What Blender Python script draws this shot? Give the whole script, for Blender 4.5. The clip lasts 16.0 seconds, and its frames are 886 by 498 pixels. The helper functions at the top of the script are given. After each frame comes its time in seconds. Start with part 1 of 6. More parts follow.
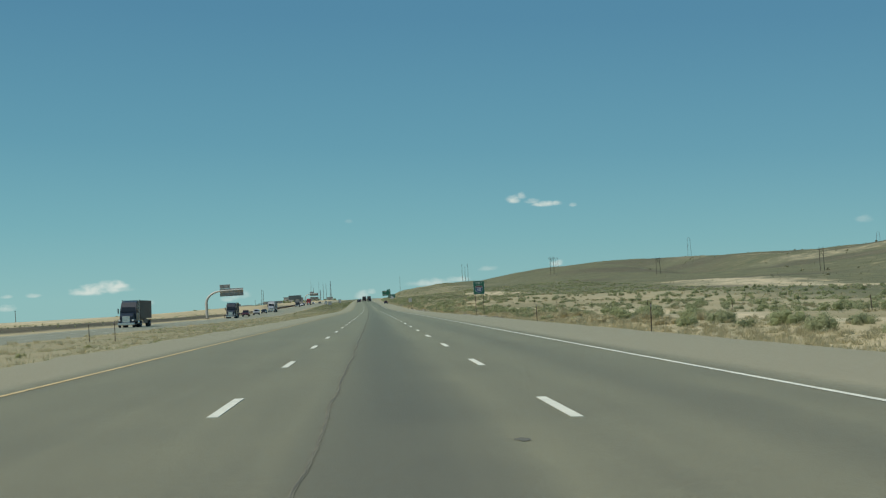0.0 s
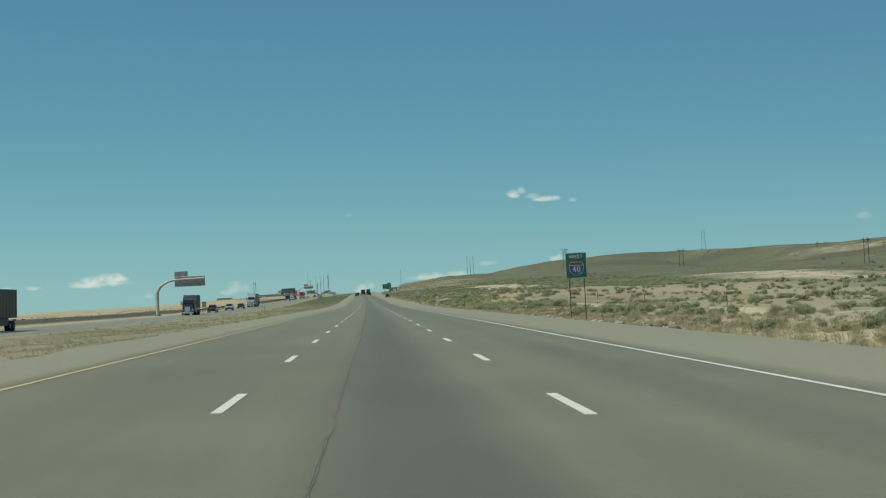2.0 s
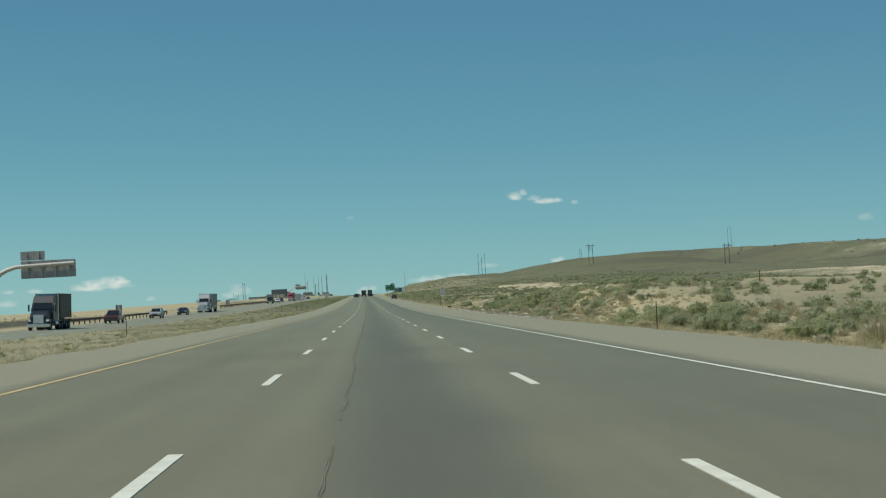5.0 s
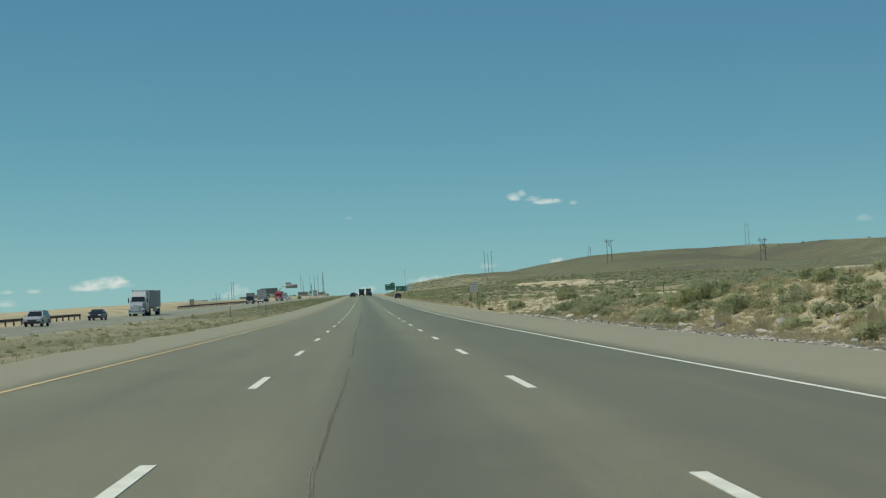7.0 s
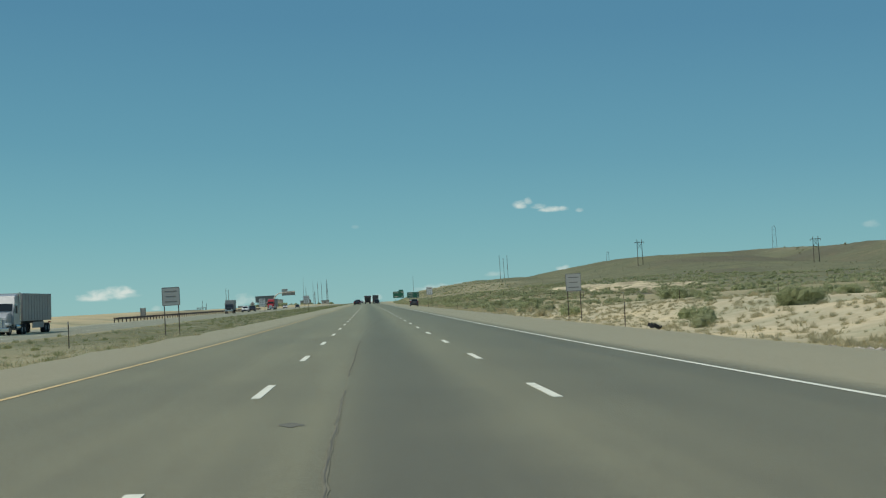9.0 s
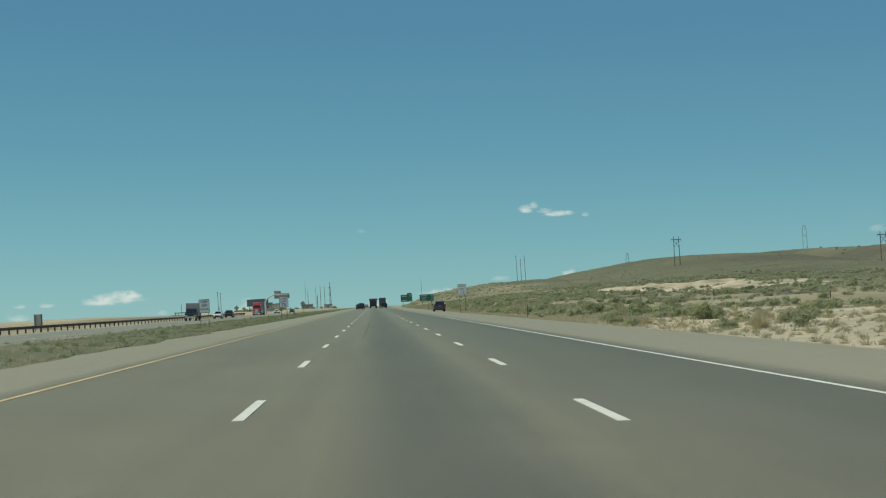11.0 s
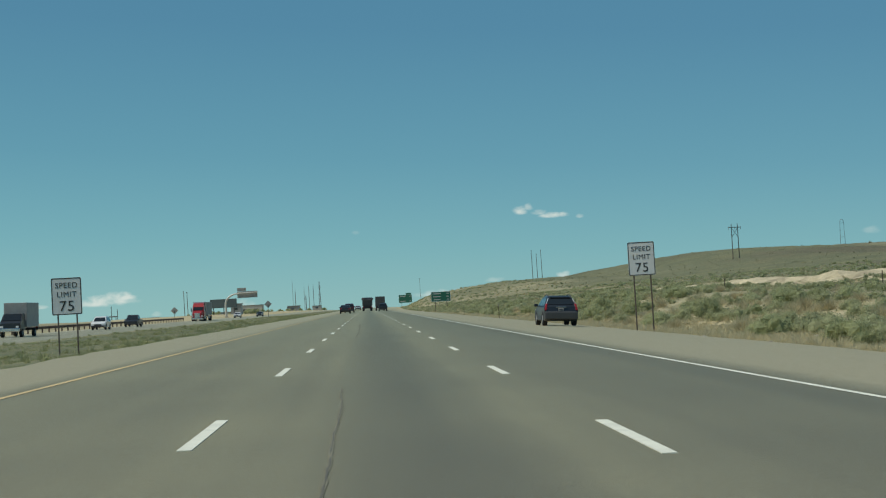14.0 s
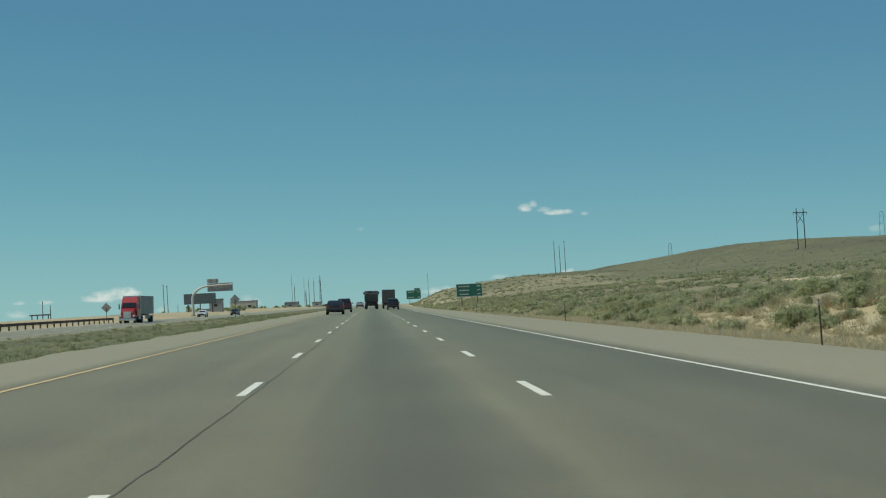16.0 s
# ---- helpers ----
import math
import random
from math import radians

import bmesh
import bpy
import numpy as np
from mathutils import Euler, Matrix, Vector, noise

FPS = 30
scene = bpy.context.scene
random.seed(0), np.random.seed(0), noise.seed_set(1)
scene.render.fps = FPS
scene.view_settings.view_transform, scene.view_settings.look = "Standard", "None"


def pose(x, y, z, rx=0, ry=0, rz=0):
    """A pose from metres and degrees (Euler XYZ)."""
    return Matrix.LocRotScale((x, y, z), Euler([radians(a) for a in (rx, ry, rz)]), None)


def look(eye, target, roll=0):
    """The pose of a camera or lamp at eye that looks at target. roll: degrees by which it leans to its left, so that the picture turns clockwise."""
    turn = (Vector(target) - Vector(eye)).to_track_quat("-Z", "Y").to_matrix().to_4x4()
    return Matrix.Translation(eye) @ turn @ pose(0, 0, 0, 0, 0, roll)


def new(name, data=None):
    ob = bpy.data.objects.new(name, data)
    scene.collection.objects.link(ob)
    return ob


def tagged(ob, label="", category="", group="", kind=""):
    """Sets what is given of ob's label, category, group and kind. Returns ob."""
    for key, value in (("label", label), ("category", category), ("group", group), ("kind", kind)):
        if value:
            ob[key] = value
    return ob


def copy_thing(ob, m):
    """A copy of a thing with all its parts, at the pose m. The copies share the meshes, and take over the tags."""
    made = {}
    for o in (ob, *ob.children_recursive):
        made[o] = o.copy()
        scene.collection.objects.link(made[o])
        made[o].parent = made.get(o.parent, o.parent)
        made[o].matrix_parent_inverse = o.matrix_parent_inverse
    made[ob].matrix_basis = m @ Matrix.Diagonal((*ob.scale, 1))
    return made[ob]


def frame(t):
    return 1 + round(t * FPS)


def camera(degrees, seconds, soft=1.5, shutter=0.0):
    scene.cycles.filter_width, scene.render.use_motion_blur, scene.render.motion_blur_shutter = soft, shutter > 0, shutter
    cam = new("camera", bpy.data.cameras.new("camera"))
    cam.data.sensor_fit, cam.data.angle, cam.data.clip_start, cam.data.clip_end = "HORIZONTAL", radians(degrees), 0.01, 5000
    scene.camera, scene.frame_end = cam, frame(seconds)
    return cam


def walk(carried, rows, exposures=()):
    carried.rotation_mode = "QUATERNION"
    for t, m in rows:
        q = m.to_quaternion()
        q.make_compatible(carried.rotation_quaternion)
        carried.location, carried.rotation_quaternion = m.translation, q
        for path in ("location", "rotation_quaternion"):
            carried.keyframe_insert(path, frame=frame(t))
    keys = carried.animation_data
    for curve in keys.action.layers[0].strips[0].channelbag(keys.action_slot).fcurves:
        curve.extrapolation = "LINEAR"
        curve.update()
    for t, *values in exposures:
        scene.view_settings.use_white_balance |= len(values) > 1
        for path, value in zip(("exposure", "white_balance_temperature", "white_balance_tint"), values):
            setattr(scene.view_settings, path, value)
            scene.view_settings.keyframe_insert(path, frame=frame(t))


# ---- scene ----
cam = camera(34.43, 16.0, 1.2)
PATH = [
    (0.0, -0.077, -11.627, 0.944, 92.141, 3.194, -2.794),
    (0.5, -0.060, 6.344, 0.943, 92.033, 3.113, -2.809),
    (1.0, -0.099, 24.391, 0.945, 91.911, 2.879, -2.890),
    (1.5, -0.037, 42.430, 0.943, 91.944, 3.223, -2.897),
    (2.0, -0.162, 60.367, 0.946, 91.918, 2.946, -2.813),
    (2.5, -0.167, 78.284, 0.946, 91.999, 3.005, -2.722),
    (3.0, -0.318, 96.272, 0.951, 91.958, 2.883, -2.662),
    (3.5, -0.274, 114.293, 0.948, 91.963, 3.325, -2.580),
    (4.0, -0.361, 132.315, 0.950, 92.001, 3.133, -2.675),
    (4.5, -0.383, 150.389, 0.950, 92.008, 3.085, -2.663),
    (5.0, -0.410, 168.454, 0.949, 92.016, 3.037, -2.742),
    (5.5, -0.445, 186.519, 0.949, 92.022, 2.990, -2.847),
    (6.0, -0.487, 204.595, 0.948, 92.025, 2.942, -2.915),
    (6.5, -0.536, 222.694, 0.948, 92.023, 2.894, -2.883),
    (7.0, -0.587, 240.720, 0.947, 92.034, 2.961, -2.792),
    (7.5, -0.707, 258.775, 0.950, 91.966, 2.999, -2.732),
    (8.0, -0.815, 276.849, 0.962, 92.038, 3.159, -2.673),
    (8.5, -0.929, 295.069, 0.991, 92.156, 3.404, -2.546),
    (9.0, -1.016, 313.539, 1.041, 92.378, 3.246, -2.531),
    (9.5, -1.142, 332.067, 1.117, 92.441, 3.243, -2.458),
    (10.0, -1.276, 350.712, 1.219, 92.487, 3.239, -2.388),
    (10.5, -1.418, 369.482, 1.346, 92.527, 3.235, -2.333),
    (11.0, -1.568, 388.378, 1.491, 92.564, 3.231, -2.297),
    (11.5, -1.726, 407.399, 1.648, 92.607, 3.228, -2.291),
    (12.0, -1.906, 426.334, 1.808, 92.647, 3.293, -2.214),
    (12.5, -1.981, 445.357, 1.964, 92.718, 3.243, -2.354),
    (13.0, -2.123, 464.554, 2.124, 92.675, 3.054, -2.525),
    (13.5, -2.266, 483.850, 2.285, 92.665, 3.053, -2.552),
    (14.0, -2.433, 503.350, 2.448, 92.610, 3.219, -2.520),
    (14.5, -2.525, 522.946, 2.609, 92.528, 3.168, -2.575),
    (15.0, -2.669, 542.546, 2.772, 92.512, 2.961, -2.594),
    (15.5, -2.916, 561.451, 2.932, 92.509, 3.243, -2.448),
    (16.0, -2.988, 580.023, 3.085, 92.492, 2.983, -2.338),
]
walk(cam, [(t, pose(*p)) for t, *p in PATH], [(0.0, 0.0, 6650, 7.2), (16.0, 0.0, 6650, 7.2)])

# ---- world, sun ----
SUN_EL, SUN_AZ = radians(60), radians(-108)      # azimuth from +y, to the left
sun_dir = Vector((math.sin(SUN_AZ) * math.cos(SUN_EL), math.cos(SUN_AZ) * math.cos(SUN_EL), math.sin(SUN_EL)))
sun = new("sun", bpy.data.lights.new("sun", "SUN"))
sun.data.energy, sun.data.angle, sun.data.color = 3.1, radians(0.5), (1.0, 0.95, 0.86)
sun.matrix_world = look((0, 0, 400), Vector((0, 0, 400)) - sun_dir)

world = bpy.data.worlds.new("sky")
scene.world = world
world.use_nodes = True
WN, WL = world.node_tree.nodes, world.node_tree.links
WN.clear()


def wmath(op, a, b=None, clamp=False):
    n = WN.new("ShaderNodeMath")
    n.operation, n.use_clamp = op, clamp
    for i, v in enumerate((a, b)):
        if v is None:
            continue
        if isinstance(v, (int, float)):
            n.inputs[i].default_value = v
        else:
            WL.new(v, n.inputs[i])
    return n.outputs[0]


coord = WN.new("ShaderNodeTexCoord")
sep = WN.new("ShaderNodeSeparateXYZ")
WL.new(coord.outputs["Generated"], sep.inputs[0])
nishita = WN.new("ShaderNodeTexSky")
nishita.sky_type, nishita.sun_disc = "NISHITA", False
nishita.sun_elevation, nishita.sun_rotation = SUN_EL, SUN_AZ
nishita.altitude, nishita.dust_density, nishita.ozone_density = 1600, 0.6, 1.2
dim = WN.new("ShaderNodeMix")
dim.data_type, dim.blend_type = "RGBA", "MULTIPLY"
dim.inputs[0].default_value = 1.0
WL.new(nishita.outputs[0], dim.inputs[6])
dim.inputs[7].default_value = (0.10, 0.10, 0.10, 1)
ramp = WN.new("ShaderNodeValToRGB")
els = ramp.color_ramp.elements
SKY = [(0.0, (0.200, 0.455, 0.490)), (0.05, (0.138, 0.385, 0.452)), (0.11, (0.094, 0.303, 0.405)), (0.20, (0.068, 0.232, 0.360)), (0.6, (0.055, 0.17, 0.32))]
els[0].position, els[0].color = SKY[0][0], (*SKY[0][1], 1)
els[1].position, els[1].color = SKY[-1][0], (*SKY[-1][1], 1)
for at, col in SKY[1:-1]:
    e = els.new(at)
    e.color = (*col, 1)
WL.new(wmath("ADD", sep.outputs[2], wmath("MULTIPLY", sep.outputs[0], 0.07)), ramp.inputs[0])
blend = WN.new("ShaderNodeMix")
blend.data_type = "RGBA"
blend.inputs[0].default_value = 0.85
WL.new(dim.outputs[2], blend.inputs[6])
WL.new(ramp.outputs[0], blend.inputs[7])
# fair-weather clouds low in the sky ahead: (side, rise, half width, half height, strength)
CLOUDS = [
    (0.1027, 0.0691, 0.0055, 0.0036, 0.85), (0.1080, 0.0708, 0.0036, 0.0028, 0.70), (0.1154, 0.0672, 0.0059, 0.0020, 0.60), (0.1253, 0.0648, 0.0099, 0.0024, 1.00), (0.1313, 0.0649, 0.0040, 0.0020, 0.90),
    (0.1445, 0.0634, 0.0032, 0.0020, 0.55), (-0.1880, 0.0213, 0.0206, 0.0047, 1.00), (-0.1782, 0.0235, 0.0103, 0.0036, 1.00), (-0.1958, 0.0205, 0.0134, 0.0032, 0.90), (-0.2337, 0.0201, 0.0055, 0.0020, 0.60),
    (-0.2521, 0.0203, 0.0051, 0.0016, 0.45), (-0.2525, 0.0121, 0.0087, 0.0028, 0.75), (-0.1543, 0.0109, 0.0040, 0.0020, 0.40), (-0.0930, 0.0124, 0.0079, 0.0047, 0.55), (-0.1009, 0.0101, 0.0055, 0.0024, 0.40),
    (-0.0069, 0.0075, 0.0063, 0.0036, 0.55), (-0.0008, 0.0096, 0.0036, 0.0024, 0.50), (0.0449, 0.0136, 0.0190, 0.0032, 0.60), (0.0608, 0.0151, 0.0095, 0.0020, 0.60), (0.0814, 0.0216, 0.0079, 0.0020, 0.30),
    (0.1298, 0.0227, 0.0055, 0.0028, 0.90), (-0.0141, 0.0597, 0.0028, 0.0016, 0.18), (0.3525, 0.0419, 0.0071, 0.0032, 0.25)
]
ahead = wmath("MAXIMUM", sep.outputs[1], 0.05)
side, rise = wmath("DIVIDE", sep.outputs[0], ahead), wmath("DIVIDE", sep.outputs[2], ahead)
comb = WN.new("ShaderNodeCombineXYZ")
WL.new(side, comb.inputs[0])
WL.new(wmath("MULTIPLY", rise, 1.8), comb.inputs[2])
puff = WN.new("ShaderNodeTexNoise")
puff.inputs["Scale"].default_value, puff.inputs["Detail"].default_value, puff.inputs["Roughness"].default_value = 105, 4, 0.50
WL.new(comb.outputs[0], puff.inputs["Vector"])
cover = None
for cs, cr, hw, hh, k in CLOUDS:
    dx = wmath("DIVIDE", wmath("SUBTRACT", side, cs), hw * 1.12)
    dz = wmath("DIVIDE", wmath("SUBTRACT", rise, cr), hh * 1.3)
    dz = wmath("MULTIPLY", dz, wmath("ADD", wmath("MULTIPLY", wmath("LESS_THAN", dz, 0.0), 0.7), 1.0))   # flatter base
    fall = wmath("SUBTRACT", 1.0, wmath("ADD", wmath("MULTIPLY", dx, dx), wmath("MULTIPLY", dz, dz)))
    body = wmath("ADD", fall, wmath("MULTIPLY", wmath("SUBTRACT", puff.outputs[0], 0.50), 3.4))
    one = wmath("MULTIPLY", wmath("MULTIPLY", body, 0.80, True), wmath("MULTIPLY", wmath("ADD", wmath("ADD", fall, wmath("MULTIPLY", dz, 0.30)), 0.30, True), k, True))
    cover = one if cover is None else wmath("MAXIMUM", cover, one)
sky_mix = WN.new("ShaderNodeMix")
sky_mix.data_type = "RGBA"
WL.new(wmath("MULTIPLY", cover, 0.92, True), sky_mix.inputs[0])
WL.new(blend.outputs[2], sky_mix.inputs[6])
sky_mix.inputs[7].default_value = (0.66, 0.73, 0.70, 1)
bg = WN.new("ShaderNodeBackground")
wout = WN.new("ShaderNodeOutputWorld")
WL.new(sky_mix.outputs[2], bg.inputs[0])
WL.new(bg.outputs[0], wout.inputs[0])

# ---- materials ----


def material(name, rough=0.8, metal=0.0):
    m = bpy.data.materials.new(name)
    m.use_nodes = True
    b = m.node_tree.nodes["Principled BSDF"]
    b.inputs["Roughness"].default_value, b.inputs["Metallic"].default_value = rough, metal
    return m, m.node_tree.nodes, m.node_tree.links, b


def noise_node(N, L, vec, scale, detail=4, rough=0.6):
    n = N.new("ShaderNodeTexNoise")
    n.inputs["Scale"].default_value, n.inputs["Detail"].default_value, n.inputs["Roughness"].default_value = scale, detail, rough
    if vec is not None:
        L.new(vec, n.inputs["Vector"])
    return n.outputs[0]


def ramp_node(N, L, fac, stops):
    r = N.new("ShaderNodeValToRGB")
    e = r.color_ramp.elements
    e[0].position, e[0].color = stops[0][0], (*stops[0][1], 1)
    e[1].position, e[1].color = stops[-1][0], (*stops[-1][1], 1)
    for at, col in stops[1:-1]:
        x = e.new(at)
        x.color = (*col, 1)
    L.new(fac, r.inputs[0])
    return r.outputs[0]


def mix_node(N, L, fac, a, b, mode="MIX"):
    n = N.new("ShaderNodeMix")
    n.data_type, n.blend_type = "RGBA", mode
    for i, v in ((0, fac), (6, a), (7, b)):
        if isinstance(v, (int, float)):
            n.inputs[i].default_value = v
        elif isinstance(v, tuple):
            n.inputs[i].default_value = (*v, 1)
        else:
            L.new(v, n.inputs[i])
    return n.outputs[2]


def math_node(N, L, op, a, b=None, clamp=False):
    n = N.new("ShaderNodeMath")
    n.operation, n.use_clamp = op, clamp
    for i, v in enumerate((a, b)):
        if v is None:
            continue
        if isinstance(v, (int, float)):
            n.inputs[i].default_value = v
        else:
            L.new(v, n.inputs[i])
    return n.outputs[0]


def bump_node(N, L, height, bsdf, strength, dist):
    n = N.new("ShaderNodeBump")
    n.inputs["Strength"].default_value, n.inputs["Distance"].default_value = strength, dist
    L.new(height, n.inputs["Height"])
    L.new(n.outputs[0], bsdf.inputs["Normal"])


def painted(name, col, rough=0.5, metal=0.0, wear=0.12, scale=6.0, coat=0.0):
    """A plain finish with soft dirt at two scales."""
    m, N, L, b = material(name, rough, metal)
    c = N.new("ShaderNodeTexCoord").outputs["Object"]
    big, fine = noise_node(N, L, c, scale * 0.3, 3), noise_node(N, L, c, scale * 4, 5)
    dark = tuple(v * (1 - 2.2 * wear) for v in col)
    light = tuple(min(1, v * (1 + wear)) for v in col)
    mixed = math_node(N, L, "ADD", math_node(N, L, "MULTIPLY", big, 0.65), math_node(N, L, "MULTIPLY", fine, 0.35))
    L.new(ramp_node(N, L, mixed, [(0.3, dark), (0.62, light)]), b.inputs["Base Color"])
    L.new(math_node(N, L, "ADD", math_node(N, L, "MULTIPLY", fine, 0.25), rough - 0.12, True), b.inputs["Roughness"])
    if coat:
        b.inputs["Coat Weight"].default_value, b.inputs["Coat Roughness"].default_value = coat, 0.08
    return m


def leafy(name, dark, light, rough=0.75):
    """Foliage that varies from plant to plant and from leaf to leaf."""
    m, N, L, b = material(name, rough)
    info, geo = N.new("ShaderNodeObjectInfo"), N.new("ShaderNodeNewGeometry")
    f = math_node(N, L, "ADD", math_node(N, L, "MULTIPLY", info.outputs["Random"], 0.45), math_node(N, L, "MULTIPLY", geo.outputs["Random Per Island"], 0.55))
    col = ramp_node(N, L, f, [(0.0, dark), (1.0, light)])
    L.new(col, b.inputs["Base Color"])
    b.inputs["Specular IOR Level"].default_value = 0.2
    thin = N.new("ShaderNodeBsdfTranslucent")
    L.new(col, thin.inputs["Color"])
    both = N.new("ShaderNodeMixShader")
    both.inputs[0].default_value = 0.5
    L.new(b.outputs[0], both.inputs[1])
    L.new(thin.outputs[0], both.inputs[2])
    L.new(both.outputs[0], N["Material Output"].inputs["Surface"])
    return m


def ground_material():
    m, N, L, b = material("desert_soil", 0.95)
    b.inputs["Specular IOR Level"].default_value = 0.1
    c = N.new("ShaderNodeTexCoord").outputs["Object"]
    zone = N.new("ShaderNodeAttribute")
    zone.attribute_name = "zone"
    z = N.new("ShaderNodeSeparateColor")
    L.new(zone.outputs["Color"], z.inputs[0])
    broad, mid, fine, grit = (noise_node(N, L, c, s, d, r) for s, d, r in ((0.012, 5, 0.6), (0.09, 6, 0.65), (0.9, 6, 0.7), (9.0, 4, 0.7)))
    soil = ramp_node(N, L, fine, [(0.25, (0.36, 0.307, 0.186)), (0.55, (0.475, 0.408, 0.256)), (0.8, (0.57, 0.497, 0.328))])
    scrub = ramp_node(N, L, fine, [(0.28, (0.110, 0.120, 0.070)), (0.55, (0.166, 0.172, 0.103)), (0.8, (0.255, 0.244, 0.152))])
    dark = ramp_node(N, L, fine, [(0.3, (0.092, 0.088, 0.064)), (0.75, (0.152, 0.143, 0.102))])
    pale = ramp_node(N, L, fine, [(0.3, (0.43, 0.370, 0.240)), (0.7, (0.58, 0.510, 0.348))])
    patch = math_node(N, L, "ADD", math_node(N, L, "MULTIPLY", broad, 0.5), math_node(N, L, "MULTIPLY", mid, 0.5))
    green = math_node(N, L, "ADD", math_node(N, L, "MULTIPLY", math_node(N, L, "SUBTRACT", patch, 0.5), 3.4), z.outputs[0])
    green = math_node(N, L, "MULTIPLY", math_node(N, L, "SUBTRACT", math_node(N, L, "ADD", green, math_node(N, L, "MULTIPLY", math_node(N, L, "SUBTRACT", fine, 0.5), 1.2)), 0.18), 1.5, True)
    col = mix_node(N, L, green, soil, scrub)
    ragged = math_node(N, L, "MULTIPLY", math_node(N, L, "SUBTRACT", mid, 0.5), 1.0)
    sandy = math_node(N, L, "MULTIPLY", math_node(N, L, "SUBTRACT", math_node(N, L, "ADD", z.outputs[1], ragged), 0.3), 2.2, True)
    col = mix_node(N, L, sandy, col, pale)
    dusk = math_node(N, L, "MULTIPLY", math_node(N, L, "SUBTRACT", math_node(N, L, "ADD", z.outputs[2], ragged), 0.3), 2.2, True)
    col = mix_node(N, L, dusk, col, dark)
    tint = ramp_node(N, L, math_node(N, L, "ADD", math_node(N, L, "MULTIPLY", mid, 0.75), math_node(N, L, "MULTIPLY", broad, 0.25)), [(0.37, (0.68, 0.76, 0.76)), (0.5, (1.0, 1.0, 1.0)), (0.63, (1.27, 1.20, 1.10))])
    col = mix_node(N, L, 1.0, col, tint, "MULTIPLY")
    L.new(col, b.inputs["Base Color"])
    bump_node(N, L, math_node(N, L, "ADD", fine, math_node(N, L, "MULTIPLY", grit, 0.25)), b, 0.55, 0.25)
    return m


def asphalt_material(name, line_l, line_r, lanes, warm):
    """Worn asphalt; its UV map runs across and along the road in metres."""
    m, N, L, b = material(name, 0.88)
    b.inputs["Specular IOR Level"].default_value = 0.16
    b.inputs["Sheen Weight"].default_value, b.inputs["Sheen Roughness"].default_value, b.inputs["Sheen Tint"].default_value = 0.45, 0.15, (1.0, 0.90, 0.68, 1)
    uv = N.new("ShaderNodeUVMap").outputs[0]
    s = N.new("ShaderNodeSeparateXYZ")
    L.new(uv, s.inputs[0])
    across = s.outputs[0]
    stretch = N.new("ShaderNodeMapping")
    stretch.inputs["Scale"].default_value = (1.0, 0.035, 1.0)
    L.new(uv, stretch.inputs[0])
    grit, blotch, streak, fleck = noise_node(N, L, uv, 38, 5, 0.75), noise_node(N, L, uv, 0.22, 5, 0.6), noise_node(N, L, stretch.outputs[0], 1.6, 5, 0.6), noise_node(N, L, uv, 7, 4, 0.7)
    base = ramp_node(N, L, grit, [(0.28, tuple(v * 0.70 for v in warm)), (0.5, warm), (0.74, tuple(min(1, v * 1.36) for v in warm))])
    tone = math_node(N, L, "ADD", math_node(N, L, "MULTIPLY", blotch, 0.5), math_node(N, L, "ADD", math_node(N, L, "MULTIPLY", streak, 0.55), math_node(N, L, "MULTIPLY", fleck, 0.40)))
    base = mix_node(N, L, 1.0, base, ramp_node(N, L, tone, [(0.50, (0.80, 0.80, 0.82)), (0.92, (1.16, 1.15, 1.10))]), "MULTIPLY")
    # oil drip and rubber along each lane
    wob = math_node(N, L, "ADD", across, math_node(N, L, "MULTIPLY", math_node(N, L, "SUBTRACT", blotch, 0.5), 0.35))
    oil = None
    for centre, half, k, y0, y1 in lanes:
        d = math_node(N, L, "DIVIDE", math_node(N, L, "SUBTRACT", wob, centre), half)
        g = math_node(N, L, "MULTIPLY", math_node(N, L, "SUBTRACT", 1.0, math_node(N, L, "MULTIPLY", d, d), True), k)
        if y1 > y0:
            g = math_node(N, L, "MULTIPLY", g, math_node(N, L, "DIVIDE", math_node(N, L, "SUBTRACT", s.outputs[1], y0), y1 - y0, True))
        oil = g if oil is None else math_node(N, L, "MAXIMUM", oil, g)
    base = mix_node(N, L, oil, base, (0.062, 0.064, 0.062))
    # gravelly, dusty shoulders
    ragged = math_node(N, L, "MULTIPLY", math_node(N, L, "SUBTRACT", noise_node(N, L, uv, 0.8, 5, 0.7), 0.5), 0.35)
    edge = math_node(N, L, "ADD", across, ragged)
    out_l = math_node(N, L, "MULTIPLY", math_node(N, L, "SUBTRACT", line_l, edge), 2.5, True)
    out_r = math_node(N, L, "MULTIPLY", math_node(N, L, "SUBTRACT", edge, line_r), 1.8, True)
    dust = ramp_node(N, L, fleck, [(0.3, (0.310, 0.272, 0.178)), (0.7, (0.480, 0.425, 0.288))])
    base = mix_node(N, L, math_node(N, L, "MULTIPLY", math_node(N, L, "MAXIMUM", out_l, out_r), 0.72), base, dust)
    L.new(base, b.inputs["Base Color"])
    bump_node(N, L, math_node(N, L, "ADD", grit, fleck), b, 0.5, 0.012)
    return m


